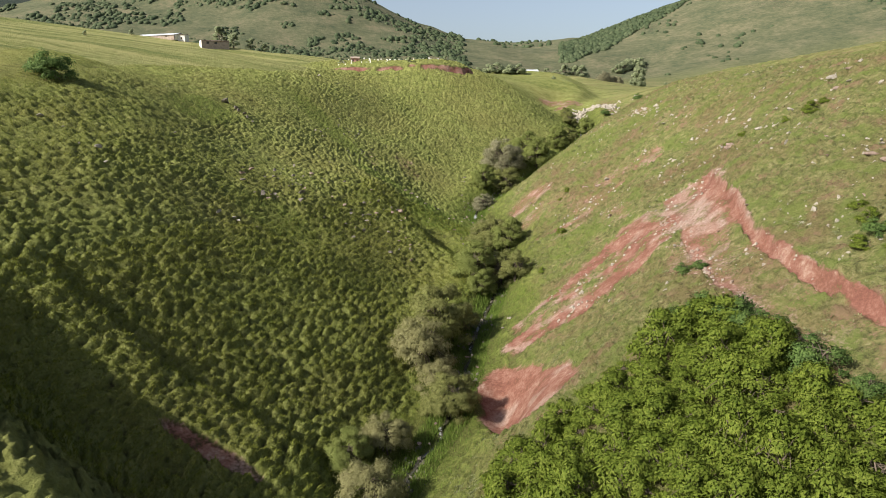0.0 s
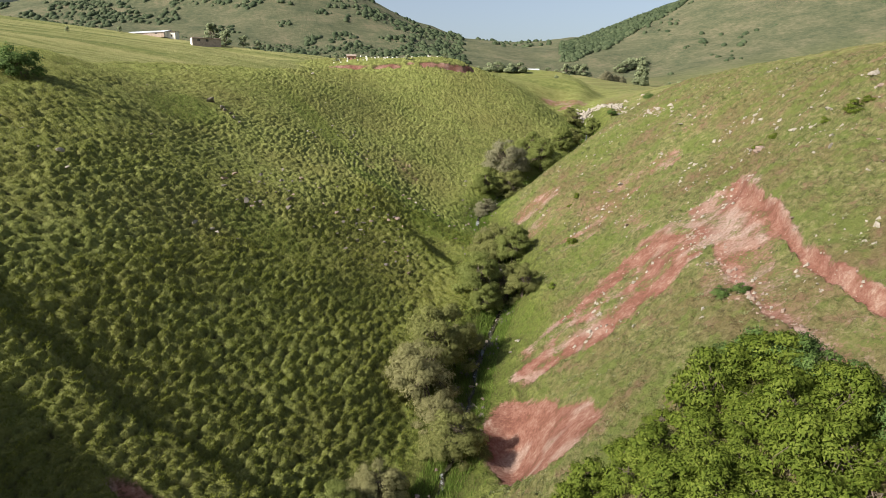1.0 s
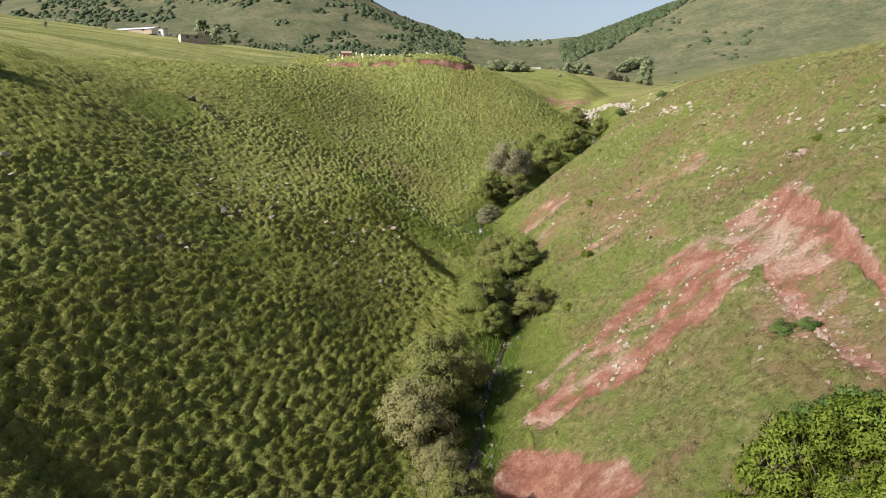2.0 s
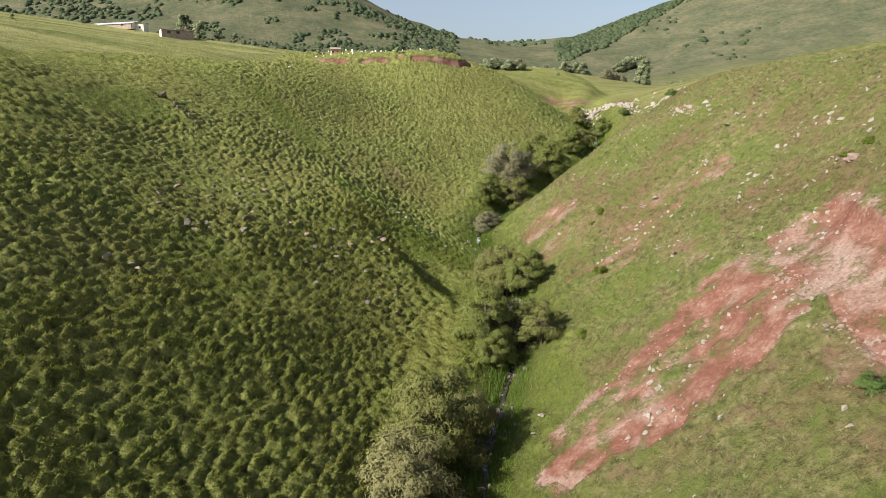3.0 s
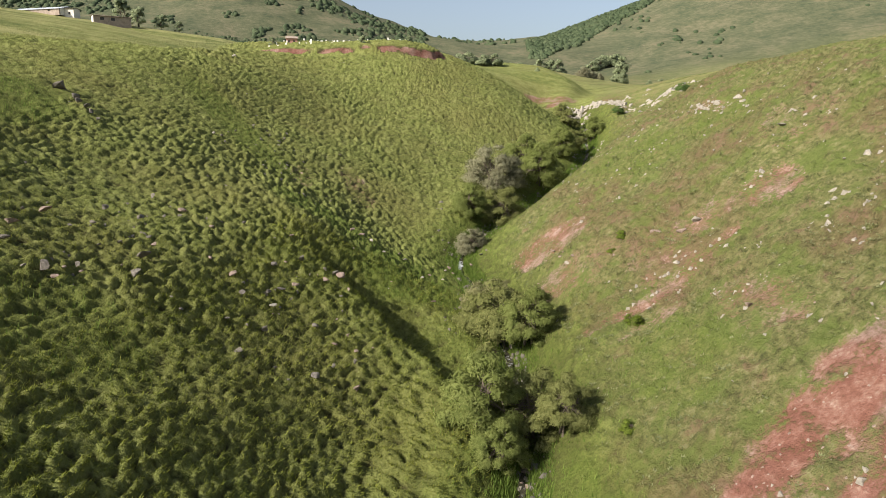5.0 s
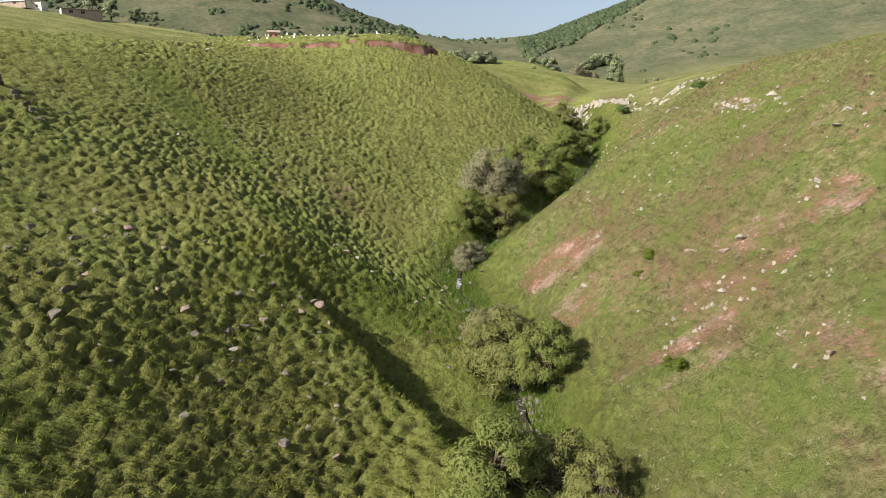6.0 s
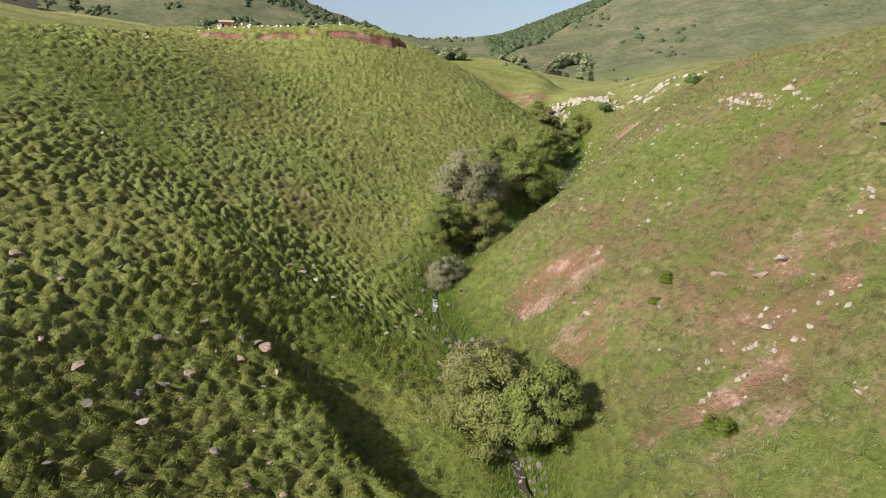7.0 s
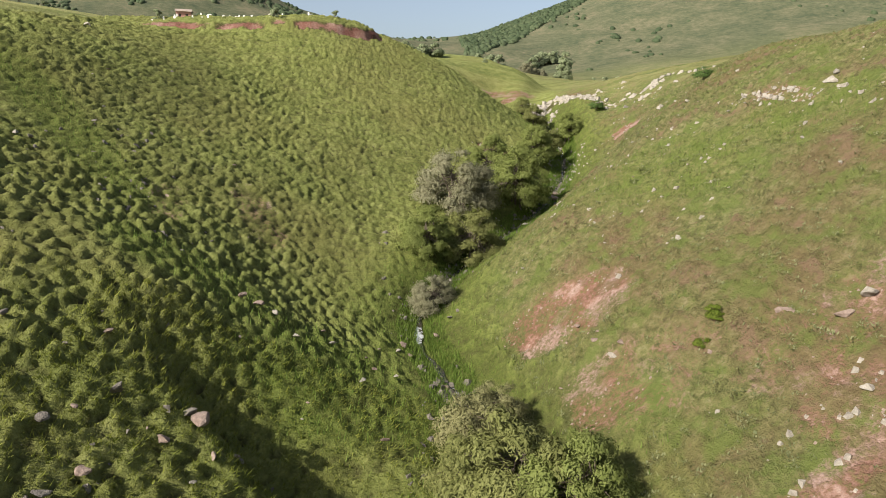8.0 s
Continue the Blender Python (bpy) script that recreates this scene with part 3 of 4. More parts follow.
# ---- the stream ----
def stream():
    ys = np.arange(-15, 246, 0.3)
    xs, zs = spline(STREAM_Y, STREAM_X, ys), spline(STREAM_Y, STREAM_Z, ys)
    xs = xs + 0.35 * lattice(ys, ys * 0, 3.1, 50) + 0.22 * lattice(ys, ys * 0, 1.2, 55)
    fall = np.clip(np.gradient(zs, ys) * 1.2, 0, 1) * (0.4 + 0.6 * (lattice(ys, ys * 0, 4, 51) > -0.2))
    foam = np.maximum(np.maximum(fall, 0.3 + 0.35 * lattice(ys, ys * 0, 2.3, 54)), np.exp(-((ys - 152.6) / 2.2) ** 2) * 1.1)
    rows, verts, cols = 7, [], []
    for k in range(rows):
        o = (k / (rows - 1) - 0.5) * 2
        w = 0.25 + 0.16 * lattice(ys, ys * 0 + 9, 1.7, 52) + 0.25 * np.exp(-((ys - 152.6) / 2.0) ** 2)
        verts.append(np.stack([xs + o * w, ys, zs - 0.38 + 0.05 * lattice(xs + o * w, ys, 0.8, 53)], -1))
        cols.append(foam * (1 - 0.5 * abs(o)))
    v, n = np.stack(verts, 1).reshape(-1, 3), len(ys)
    i = np.arange(n * rows).reshape(n, rows)
    me = raw_mesh("stream", v, np.stack([i[:-1, :-1], i[:-1, 1:], i[1:, 1:], i[1:, :-1]], -1).reshape(-1, 4), WATER, True)
    lay = me.color_attributes.new("foam", "FLOAT_COLOR", "POINT")
    c = np.stack(cols, 1).ravel()
    lay.data.foreach_set("color", np.stack([c, c, c, np.ones_like(c)], -1).astype(np.float32).ravel())
    tagged(new("water", me), "narrow mountain stream with white cascades", "stream", kind="structure")


stream()


# ---- trees and shrubs ----
def limb(bm, points, radii, sides=6):
    """A tapered, bent tube through the points."""
    rings = []
    for k, (p, r) in enumerate(zip(points, radii)):
        p = Vector(p)
        way = (Vector(points[min(k + 1, len(points) - 1)]) - Vector(points[max(k - 1, 0)])).normalized()
        a = way.orthogonal().normalized()
        b = way.cross(a)
        rings.append([bm.verts.new(p + (a * math.cos(i * math.tau / sides) + b * math.sin(i * math.tau / sides)) * r) for i in range(sides)])
    for lo, hi in zip(rings, rings[1:]):
        for i in range(sides):
            bm.faces.new((lo[i], lo[(i + 1) % sides], hi[(i + 1) % sides], hi[i]))
    bm.faces.new(rings[-1])


def leaves(rng, clumps, count, size, mat, droop=0.3, slim=0.5):
    """Single leaf sprays spread through the outer part of clumps (x, y, z, radius)."""
    clumps = np.asarray(clumps)
    share = clumps[:, 3] ** 2
    pick = rng.choice(len(clumps), count, p=share / share.sum())
    c = clumps[pick]
    d = rng.normal(size=(count, 3))
    d /= np.linalg.norm(d, axis=1)[:, None]
    d[:, 2] = np.where(d[:, 2] < -0.35, -d[:, 2] * 0.6, d[:, 2])
    r = c[:, 3] * rng.uniform(0.45, 1.08, count) * (1 + 0.25 * np.sin(d[:, 0] * 5 + c[:, 0] * 3) * np.cos(d[:, 1] * 6 + c[:, 1]))
    p = c[:, :3] + d * r[:, None] * np.array((1, 1, 0.85))
    n = d * 1.0 + rng.normal(size=(count, 3)) * 0.35 + np.array((0, 0, 0.35))
    n /= np.linalg.norm(n, axis=1)[:, None]
    a = np.cross(n, rng.normal(size=(count, 3)) + np.array((0, 0, droop * 3)))
    a /= np.linalg.norm(a, axis=1)[:, None] + 1e-6
    b = np.cross(n, a)
    s = size * rng.uniform(0.6, 1.35, count)[:, None]
    v = np.stack([p - b * s + a * s * slim, p + b * s * 1.2 - n * s * 0.3, p - b * s * 0.6 - a * s * slim], 1)
    inward = (np.cross(v[:, 1] - v[:, 0], v[:, 2] - v[:, 0]) * d).sum(1) < 0
    v[inward] = v[inward][:, ::-1]
    v = v.reshape(-1, 3)
    me = raw_mesh("crown", v, np.arange(count * 3).reshape(-1, 3), mat, True)
    heart = np.array((0, 0, 0.3 * clumps[:, 2].max()))
    whole = p - heart
    whole /= np.linalg.norm(whole, axis=1)[:, None] + 1e-6
    soft = 0.75 * whole + 0.5 * d + 0.3 * n
    soft /= np.linalg.norm(soft, axis=1)[:, None]
    me.normals_split_custom_set_from_vertices(np.repeat(soft, 3, axis=0).tolist())
    return me


def woody(name, seed, spread, tall, stems, clump_count, clump_size, leaf_count, leaf_size, mat, label, category, base=0.25, slim=0.4):
    """A tree or shrub: stems that fork to clumps of leaves, built at the origin."""
    rng = np.random.default_rng(seed)
    root = new(name)
    clumps = []
    for k in range(clump_count):
        a, f = rng.uniform(0, math.tau), math.sqrt(rng.uniform(0, 1))
        h = tall * (base + (1 - base) * rng.uniform(0.05, 1) ** 0.7 * math.sqrt(1 - 0.96 * f * f)) - clump_size * 0.5
        clumps.append((spread * f * math.cos(a), spread * f * math.sin(a) * 0.9, max(h, clump_size * 0.35), clump_size * rng.uniform(0.65, 1.25)))
    bm = bmesh.new()
    thick = tall * 0.013 + 0.02
    for s in range(stems):
        a = s / stems * math.tau + rng.uniform(-0.4, 0.4)
        lean = spread * (0.15 + 0.3 * rng.uniform()) if stems > 1 else spread * 0.08
        top = Vector((lean * math.cos(a), lean * math.sin(a), tall * rng.uniform(0.5, 0.68)))
        mid = Vector((top.x * 0.35 + rng.normal() * 0.1, top.y * 0.35 + rng.normal() * 0.1, top.z * 0.5))
        foot = Vector((0.12 * math.cos(a) * stems, 0.12 * math.sin(a) * stems, -0.4))
        limb(bm, (foot, mid, top), (thick * 1.3, thick, thick * 0.6))
        for c in clumps[s::stems]:
            start = mid.lerp(top, rng.uniform(0.1, 0.9))
            end = Vector(c[:3])
            bend = start.lerp(end, 0.5) + Vector((0, 0, 0.12 * (end - start).length))
            limb(bm, (start, bend, end), (thick * 0.5, thick * 0.35, thick * 0.12), 4)
    part("trunk", bm, BARK, root, "forked grey-brown stems")
    part("crown", leaves(rng, clumps, leaf_count, leaf_size, mat, slim=slim), mat, root)
    return tagged(root, label, category)


def plant(source, x, y, size=1.0, turn=0.0, stretch=1.0, sink=0.0, label="", group=""):
    m = pose(x, y, height(x, y) - sink, 0, 0, turn)
    ob = copy_thing(source, m)
    ob.scale = (size, size, size * stretch)
    tagged(ob, label, group=group)
    return ob


def spent(*sources):
    """Takes the pattern plants away once their copies stand."""
    for s in sources:
        for o in (*s.children_recursive, s):
            bpy.data.objects.remove(o)


W_A = woody("willow", 1, 3.2, 6.2, 5, 64, 0.9, 29000, 0.112, WILLOW, "grey-green bushy willow beside the stream", "willow tree", 0.08)
W_B = woody("willow", 2, 3.0, 5.6, 6, 58, 0.88, 26000, 0.112, WILLOW_FRESH, "fresh green bushy willow beside the stream", "willow tree", 0.08)
W_C = woody("willow", 3, 2.8, 5.3, 8, 46, 0.85, 16000, 0.105, WILLOW_OLIVE, "sparse olive willow with bare twigs showing", "willow tree", 0.08)
W_G = woody("willow", 4, 3.1, 5.2, 8, 56, 0.9, 24000, 0.105, GREY_LEAF, "grey-brown budding willow beside the stream", "willow tree", 0.08)
WILLOWS = (
    # pattern, x, y, size, turn
    (W_C, -6.0, 52.0, 0.85, 10), (W_B, -8.5, 57.0, 0.7, 80), (W_C, -5.5, 60.5, 0.8, 200), (W_A, 1.0, 67.5, 0.8, 0), (W_C, -0.5, 72.0, 0.8, 300),
    (W_C, -2.5, 77.5, 1.25, 120), (W_A, -0.6, 84.0, 1.25, 40), (W_C, 2.6, 88.5, 0.7, 10), (W_C, -3.2, 82.0, 0.7, 260),
    (W_B, 5.0, 104.5, 1.05, 75), (W_A, 9.0, 105.5, 1.0, 180), (W_B, 6.0, 100.8, 0.62, 20), (W_A, 11.6, 102.8, 0.72, 250),
    (W_A, 9.6, 124.0, 1.15, 300), (W_B, 12.2, 121.5, 0.95, 15), (W_C, 8.2, 130.5, 0.95, 90), (W_C, 10.5, 133.5, 0.75, 140), (W_A, 7.0, 126.0, 0.7, 0),
    (W_G, 9.3, 157.5, 0.62, 220), (W_B, 9.6, 166.5, 0.85, 60), (W_A, 15.6, 168.5, 0.92, 150), (W_G, 15.6, 179.5, 1.3, 0), (W_B, 25.4, 184.5, 1.2, 310), (W_B, 23.6, 194.0, 1.0, 20),
    (W_B, 34.0, 204.0, 0.95, 270), (W_A, 38.8, 212.0, 0.7, 10), (W_B, 45.6, 220.0, 0.8, 130), (W_A, 43.2, 236.0, 0.7, 260), (W_A, 43.4, 246.0, 0.6, 30),
)
for source, x, y, size, turn in WILLOWS:
    plant(source, x, y, size * (1.12 if y < 150 else 1.3), turn, sink=0.0 if y < 150 else 0.3, group="willows along the stream")

S_A = woody("shrub", 11, 1.5, 2.6, 5, 22, 0.66, 5200, 0.08, BROADLEAF, "bright green leafy shrub in a dense thicket", "shrub", 0.1, 0.7)
S_B = woody("shrub", 12, 1.2, 2.0, 5, 17, 0.56, 4000, 0.075, BROADLEAF, "bright green leafy shrub in a dense thicket", "shrub", 0.1, 0.7)
S_D = woody("shrub", 13, 1.9, 3.6, 5, 28, 0.75, 5200, 0.09, DARKLEAF, "dark green rounded shrub beside the dirt track", "shrub", 0.1, 0.7)
rng = np.random.default_rng(5)
placed = []
for k in range(9000):
    x, y = rng.uniform(4.5, 26), rng.uniform(26, 54)
    if x > np.interp(y, (36, 39, 42, 46, 49, 52), (25.8, 25.3, 24.4, 24.3, 23.5, 23.3)) or y > np.interp(x, (4.5, 8, 10, 12.8, 14.8, 18.6, 21, 23.3), (48.5, 48.5, 49.5, 50.8, 52, 52.8, 53.4, 52.2)):
        continue
    if y < 27 + 4 * noise.noise((x * 0.25, 7.0, 0.5)) or noise.noise((x * 0.3, y * 0.3, 0.5)) < -0.42 or any((x - a) ** 2 + (y - b) ** 2 < 1.72 ** 2 for a, b in placed):
        continue
    placed.append((x, y))
    plant((S_A, S_B, S_A, S_A, S_A, S_B, S_A)[k % 7], x, y, rng.uniform(0.8, 1.5), rng.uniform(0, 360), rng.uniform(0.75, 1.15), 0.15, group="thicket on the slope")
    if len(placed) > 285:
        break
for x, y, s in ((22.2, 53.4, 0.9), (23.4, 51.6, 0.95), (20.6, 54.2, 0.8), (24.0, 49.6, 0.8), (24.7, 47.2, 0.75), (19.4, 53.6, 0.75), (25.2, 42.6, 0.95), (26.3, 38.6, 0.6)):
    plant(S_D, x, y, s, 97 * x, 0.95, 0.1, group="thicket on the slope")
for x, y, s, src, lab in (
    (48, 89.5, 0.75, S_A, ""), (46, 91.5, 0.6, S_B, ""), (50, 90, 0.6, S_B, ""), (44, 100, 0.55, S_B, ""), (42.5, 101, 0.5, S_B, ""), (33.6, 53, 0.6, S_A, ""), (35, 50, 0.7, S_A, ""), (36.5, 53, 0.7, S_B, ""),
    (37, 47, 0.8, S_A, ""), (34.4, 48.5, 0.6, S_A, ""), (36, 56, 0.65, S_A, ""), (38, 54.5, 0.7, S_A, ""), (39.5, 58, 0.6, S_B, ""), (41, 53, 0.8, S_A, ""), (37.2, 59.5, 0.6, S_B, ""), (39, 46, 0.8, S_A, ""), (35.2, 53.4, 0.55, S_D, ""), (35, 44, 0.6, S_B, ""), (39, 50, 0.7, S_B, ""), (24.8, 66.9, 0.45, S_D, ""), (26, 65.8, 0.4, S_D, ""),
    (20.2, 112.2, 0.48, S_A, ""), (15.2, 98.2, 0.62, S_B, ""), (23.8, 128.6, 0.5, S_A, ""), (22.4, 127.4, 0.42, S_B, ""), (20, 113.2, 0.5, S_B, ""), (51, 180, 0.75, S_D, ""), (52, 222, 0.8, S_D, ""),
):
    plant(src, x, y, s, 71 * x, 0.9, 0.1, label="small green shrub standing alone on the slope")
plant(S_D, -65.6, 116, 1.7, 20, 0.95, 0.1, label="dark bush at the edge of the hayfield")
plant(S_D, -68.6, 117.5, 1.1, 80, 0.9, 0.1, label="dark bush at the edge of the hayfield")
T_F = woody("tree", 21, 3.2, 9.0, 3, 16, 1.5, 1500, 0.42, FARLEAF, "dark green broadleaf tree in the far valley", "tree", 0.15, 0.7)
T_B = woody("bush", 23, 3.6, 5.6, 4, 18, 1.5, 1700, 0.4, FARLEAF, "rounded dark green bush in the far meadow", "bush", 0.02, 0.7)
T_P = woody("poplar", 22, 3.4, 15.5, 2, 46, 1.9, 5200, 0.42, FARLEAF, "tall slender poplar in the far meadow", "poplar tree", 0.1, 0.7)


# ---- tussock grass and herbs ----
def on_ground(x, y, step=0.5):
    """Height and downhill slope of the ground."""
    z = land(x, y)
    return z, (land(x + step, y) - land(x - step, y)) / (2 * step), (land(x, y + step) - land(x, y - step)) / (2 * step)


def domes(rng, x, y, wide, tall, lean, sides=7, blades=8, blade=0.5):
    """Grassy mounds: a lumpy dome each, with tufts of leaning blades on it. Vertices and four-cornered faces."""
    z, gx_, gy_ = on_ground(x, y)
    n = len(x)
    g = np.hypot(gx_, gy_) + 1e-6
    dx, dy = -gx_ / g, -gy_ / g
    turn = rng.uniform(0, math.tau, n)
    rings = ((0.95, -0.3), (1.0, 0.35), (0.62, 0.86), (0.02, 1.0))
    verts = []
    ang = np.arange(sides) * math.tau / sides
    lump = 1 + rng.normal(size=(n, sides)) * 0.16
    for r, h in rings:
        a = ang[None, :] + turn[:, None]
        rr = r * wide[:, None] * lump * (1 + 0.08 * rng.normal(size=(n, sides)))
        off = lean * h * tall
        px, py = np.cos(a) * rr * 0.8 + (dx * off)[:, None], np.sin(a) * rr * 1.15 + (dy * off)[:, None]
        pz = z[:, None] + gx_[:, None] * px * 0.9 + gy_[:, None] * py * 0.9 + h * tall[:, None] * (1 + 0.12 * rng.normal(size=(n, sides)))
        verts.append(np.stack([x[:, None] + px, y[:, None] + py, pz], -1))
    v = np.stack(verts, 1)                                     # n, rings, sides, 3
    per = len(rings) * sides
    faces = []
    for k in range(len(rings) - 1):
        for s in range(sides):
            t = (s + 1) % sides
            faces.append((k * sides + s, k * sides + t, (k + 1) * sides + t, (k + 1) * sides + s))
    f = (np.array(faces)[None] + (np.arange(n) * per)[:, None, None]).reshape(-1, 4)
    v = v.reshape(-1, 3)
    if blades:
        m = n * blades
        o = np.repeat(np.arange(n), blades)
        a, r = rng.uniform(0, math.tau, m), np.sqrt(rng.uniform(0, 1, m)) * 0.9
        bx, by = np.cos(a) * r * wide[o], np.sin(a) * r * wide[o]
        base = np.stack([x[o] + bx + dx[o] * lean * tall[o] * 0.5, y[o] + by + dy[o] * lean * tall[o] * 0.5, z[o] + gx_[o] * bx + gy_[o] * by + tall[o] * (1 - r * r) * 0.8], -1)
        out = np.stack([np.cos(a) * 0.55 + dx[o] * 0.5, np.sin(a) * 0.55 + dy[o] * 0.5, rng.uniform(0.35, 1.0, m)], -1)
        out *= (blade * wide[o] * rng.uniform(0.6, 1.3, m))[:, None]
        side = np.stack([-np.sin(a), np.cos(a), np.zeros(m)], -1) * (wide[o] * rng.uniform(0.06, 0.14, m))[:, None]
        bv = np.stack([base - side, base + side, base + out + side * 0.3, base + out - side * 0.3], 1).reshape(-1, 3)
        f = np.vstack([f, np.arange(m * 4).reshape(-1, 4) + len(v)])
        v = np.vstack([v, bv])
    return v, f


def blades(name, rng, x, y, long, wide, mat, label, lean, wild, splay, wind):
    """Grass blades on the cushions, splayed outward from each crown."""
    soil, lush, dry = cover(x, y, None)
    rise = cushions(x, y, soil, lush, dry)[0]
    keep = (soil < 0.42) & (dry < 0.6) & (rng.uniform(size=x.size) < 0.06 + 1.0 * rise)
    x, y, rise, long, wide, soil, lush, dry = (v[keep] for v in (x, y, rise, long, wide, soil, lush, dry))
    n, e = x.size, 0.22
    ox, oy = rise - cushions(x + e, y, soil, lush, dry)[0], rise - cushions(x, y + e, soil, lush, dry)[0]
    o = np.hypot(ox, oy) + 0.08
    base_z, gx_, gy_ = on_ground(x, y, 0.8)
    g = np.hypot(gx_, gy_) + 1e-6
    a, b = rng.uniform(0, math.tau, n), rng.uniform(0, math.tau, n)
    h, w = long * rng.uniform(0.5, 1.4, n), wide * rng.uniform(0.6, 1.3, n)
    tip = np.stack([(-gx_ / g * lean + np.cos(a) * wild + ox / o * splay) * h, (-gy_ / g * lean + np.sin(a) * wild + oy / o * splay + wind) * h, h * rng.uniform(0.3, 0.9, n)], -1)
    side = np.stack([np.cos(b) * w, np.sin(b) * w, 0 * b], -1)
    base = np.stack([x, y, base_z + rise - 0.04], -1)
    v = np.stack([base - side, base + side, base + tip], 1).reshape(-1, 3)
    tagged(new(name, raw_mesh(name, v, np.arange(n * 3).reshape(-1, 3), mat)), label, "grass", kind="stuff")


def tussocks():
    rng = np.random.default_rng(31)
    n = 820000
    y = 42 + 96 * rng.uniform(size=n) ** 1.05
    x = spline(STREAM_Y, STREAM_X, y) - 2 - rng.uniform(size=n) * np.clip(64 + 0.25 * (y - 60), 60, 95)
    high = spline(STREAM_Y, STREAM_X, y) - x > np.clip(52 - 0.2 * y, 25, 40)
    thin = rng.uniform(size=n) < np.where(high, 0.35, 1.0) * (1 - 0.75 * smooth((y - 105) / 25) * smooth((-x - 12) / 14))
    x, y = x[thin], y[thin]
    blades("tussock_grass", rng, x, y, 0.40 + 0 * x, 0.033 + 0 * x, TUSSOCK, "dense olive-green grass tussocks covering the slope", 0.25, 0.4, 0.3, -0.35)


def herbs():
    rng = np.random.default_rng(32)
    n = 480000
    y = 44 + 160 * rng.uniform(size=n) ** 1.2
    x = spline(STREAM_Y, STREAM_X, y) + 2 + rng.uniform(size=n) ** 1.2 * 52
    thick = 0.6 * lattice(x, y, 4, 63) + 0.4 * lattice(x, y, 13, 64) + 0.9 * lattice(x, 0.6 * y, 0.9, 70) + 0.35 > rng.uniform(size=n) * 0.8
    x, y = x[thick], y[thick]
    far = 1 + np.clip(y - 60, 0, 150) / 120
    blades("herbs", rng, x, y, 0.22 * far ** 0.4, 0.034 * far ** 0.6, HERB, "low grey-green herbs scattered over the sunny slope", 0.15, 0.6, 0.3, -0.1)


def herb_tufts():
    """Low grey-green cushions of herbs, each a fan of short sprays, wider along the contour."""
    rng = np.random.default_rng(36)
    n, each = 10000, 20
    y = 46 + 170 * rng.uniform(size=n) ** 1.1
    x = spline(STREAM_Y, STREAM_X, y) + 4 + rng.uniform(size=n) * 50
    soil, lush, dry = cover(x, y, None)
    keep = (soil < 0.5) & (lush < 0.55) & (lattice(x, y, 6, 71) + 0.6 * lattice(x, y, 2.5, 72) + 0.35 > rng.uniform(-0.5, 0.6, n))
    x, y = x[keep], y[keep]
    size = rng.uniform(0.2, 0.6, x.size) * (1 + np.clip(y - 100, 0, 120) / 240)
    o = np.repeat(np.arange(x.size), each)
    a, r = rng.uniform(0, math.tau, o.size), np.sqrt(rng.uniform(0, 1, o.size))
    bx, by = x[o] + np.cos(a) * r * size[o] * 0.7, y[o] + np.sin(a) * r * size[o] * 1.5
    z = land(bx, by) + 0.06 + 0.42 * size[o] * (1 - r * r)
    h = rng.uniform(0.08, 0.2, o.size)
    tip = np.stack([np.cos(a) * h * 0.7, np.sin(a) * h * 0.7, h * rng.uniform(0.3, 0.9, o.size)], -1)
    side = np.stack([-np.sin(a), np.cos(a), 0 * a], -1) * rng.uniform(0.03, 0.06, o.size)[:, None]
    base = np.stack([bx, by, z], -1)
    v = np.stack([base - side, base + side, base + tip + side * 0.4, base + tip - side * 0.4], 1).reshape(-1, 3)
    tagged(new("herb_tufts", raw_mesh("herb_tufts", v, np.arange(o.size * 4).reshape(-1, 4), HERB_GREY)), "grey-green cushions of herbs dotted over the sunny slope", "herbs", kind="stuff")


def long_grass():
    """Upright blades in the lush hollows and along the water."""
    rng = np.random.default_rng(33)
    x, y = rng.uniform(-60, 60, 200000), rng.uniform(30, 245, 200000)
    bank_y = rng.uniform(40, 230, 60000)
    x, y = np.append(x, spline(STREAM_Y, STREAM_X, bank_y) + rng.choice((-1, 1), 60000) * rng.uniform(0.36, 2.4, 60000)), np.append(y, bank_y)
    soil, lush, dry = cover(x, y, np.zeros_like(x))
    u = x - spline(STREAM_Y, STREAM_X, y)
    keep = (rng.uniform(size=x.size) < np.clip(lush * 1.2 - 0.15, 0, 1)) & (soil < 0.35) & (np.abs(u) > 0.34)
    x, y = x[keep], y[keep]
    s_, l_, d_ = cover(x, y, None)
    z = land(x, y) + cushions(x, y, s_, l_, d_)[0]
    n, a = x.size, rng.uniform(0, math.tau, x.size)
    h, w = rng.uniform(0.2, 0.65, n) * np.where(np.abs(x - spline(STREAM_Y, STREAM_X, y)) < 1.2, 1.45, 1.0), rng.uniform(0.02, 0.045, n)
    base = np.stack([x, y, z - 0.05], -1)
    side = np.stack([np.cos(a) * w, np.sin(a) * w, 0 * a], -1)
    tip = np.stack([np.sin(a) * h * 0.45, -np.cos(a) * h * 0.45, h], -1)
    v = np.stack([base - side, base + side, base + tip], 1).reshape(-1, 3)
    tagged(new("long_grass", raw_mesh("long_grass", v, np.arange(n * 3).reshape(-1, 3), LONGGRASS)), "fresh green long grass in the damp hollows", "grass", kind="stuff")


LONGGRASS = leaf_material("fresh_long_grass", ((0.25, (0.08, 0.13, 0.022)), (0.5, (0.13, 0.20, 0.036)), (0.75, (0.20, 0.27, 0.06))), 0.5, 0.2)
tussocks()
herbs()
herb_tufts()
long_grass()


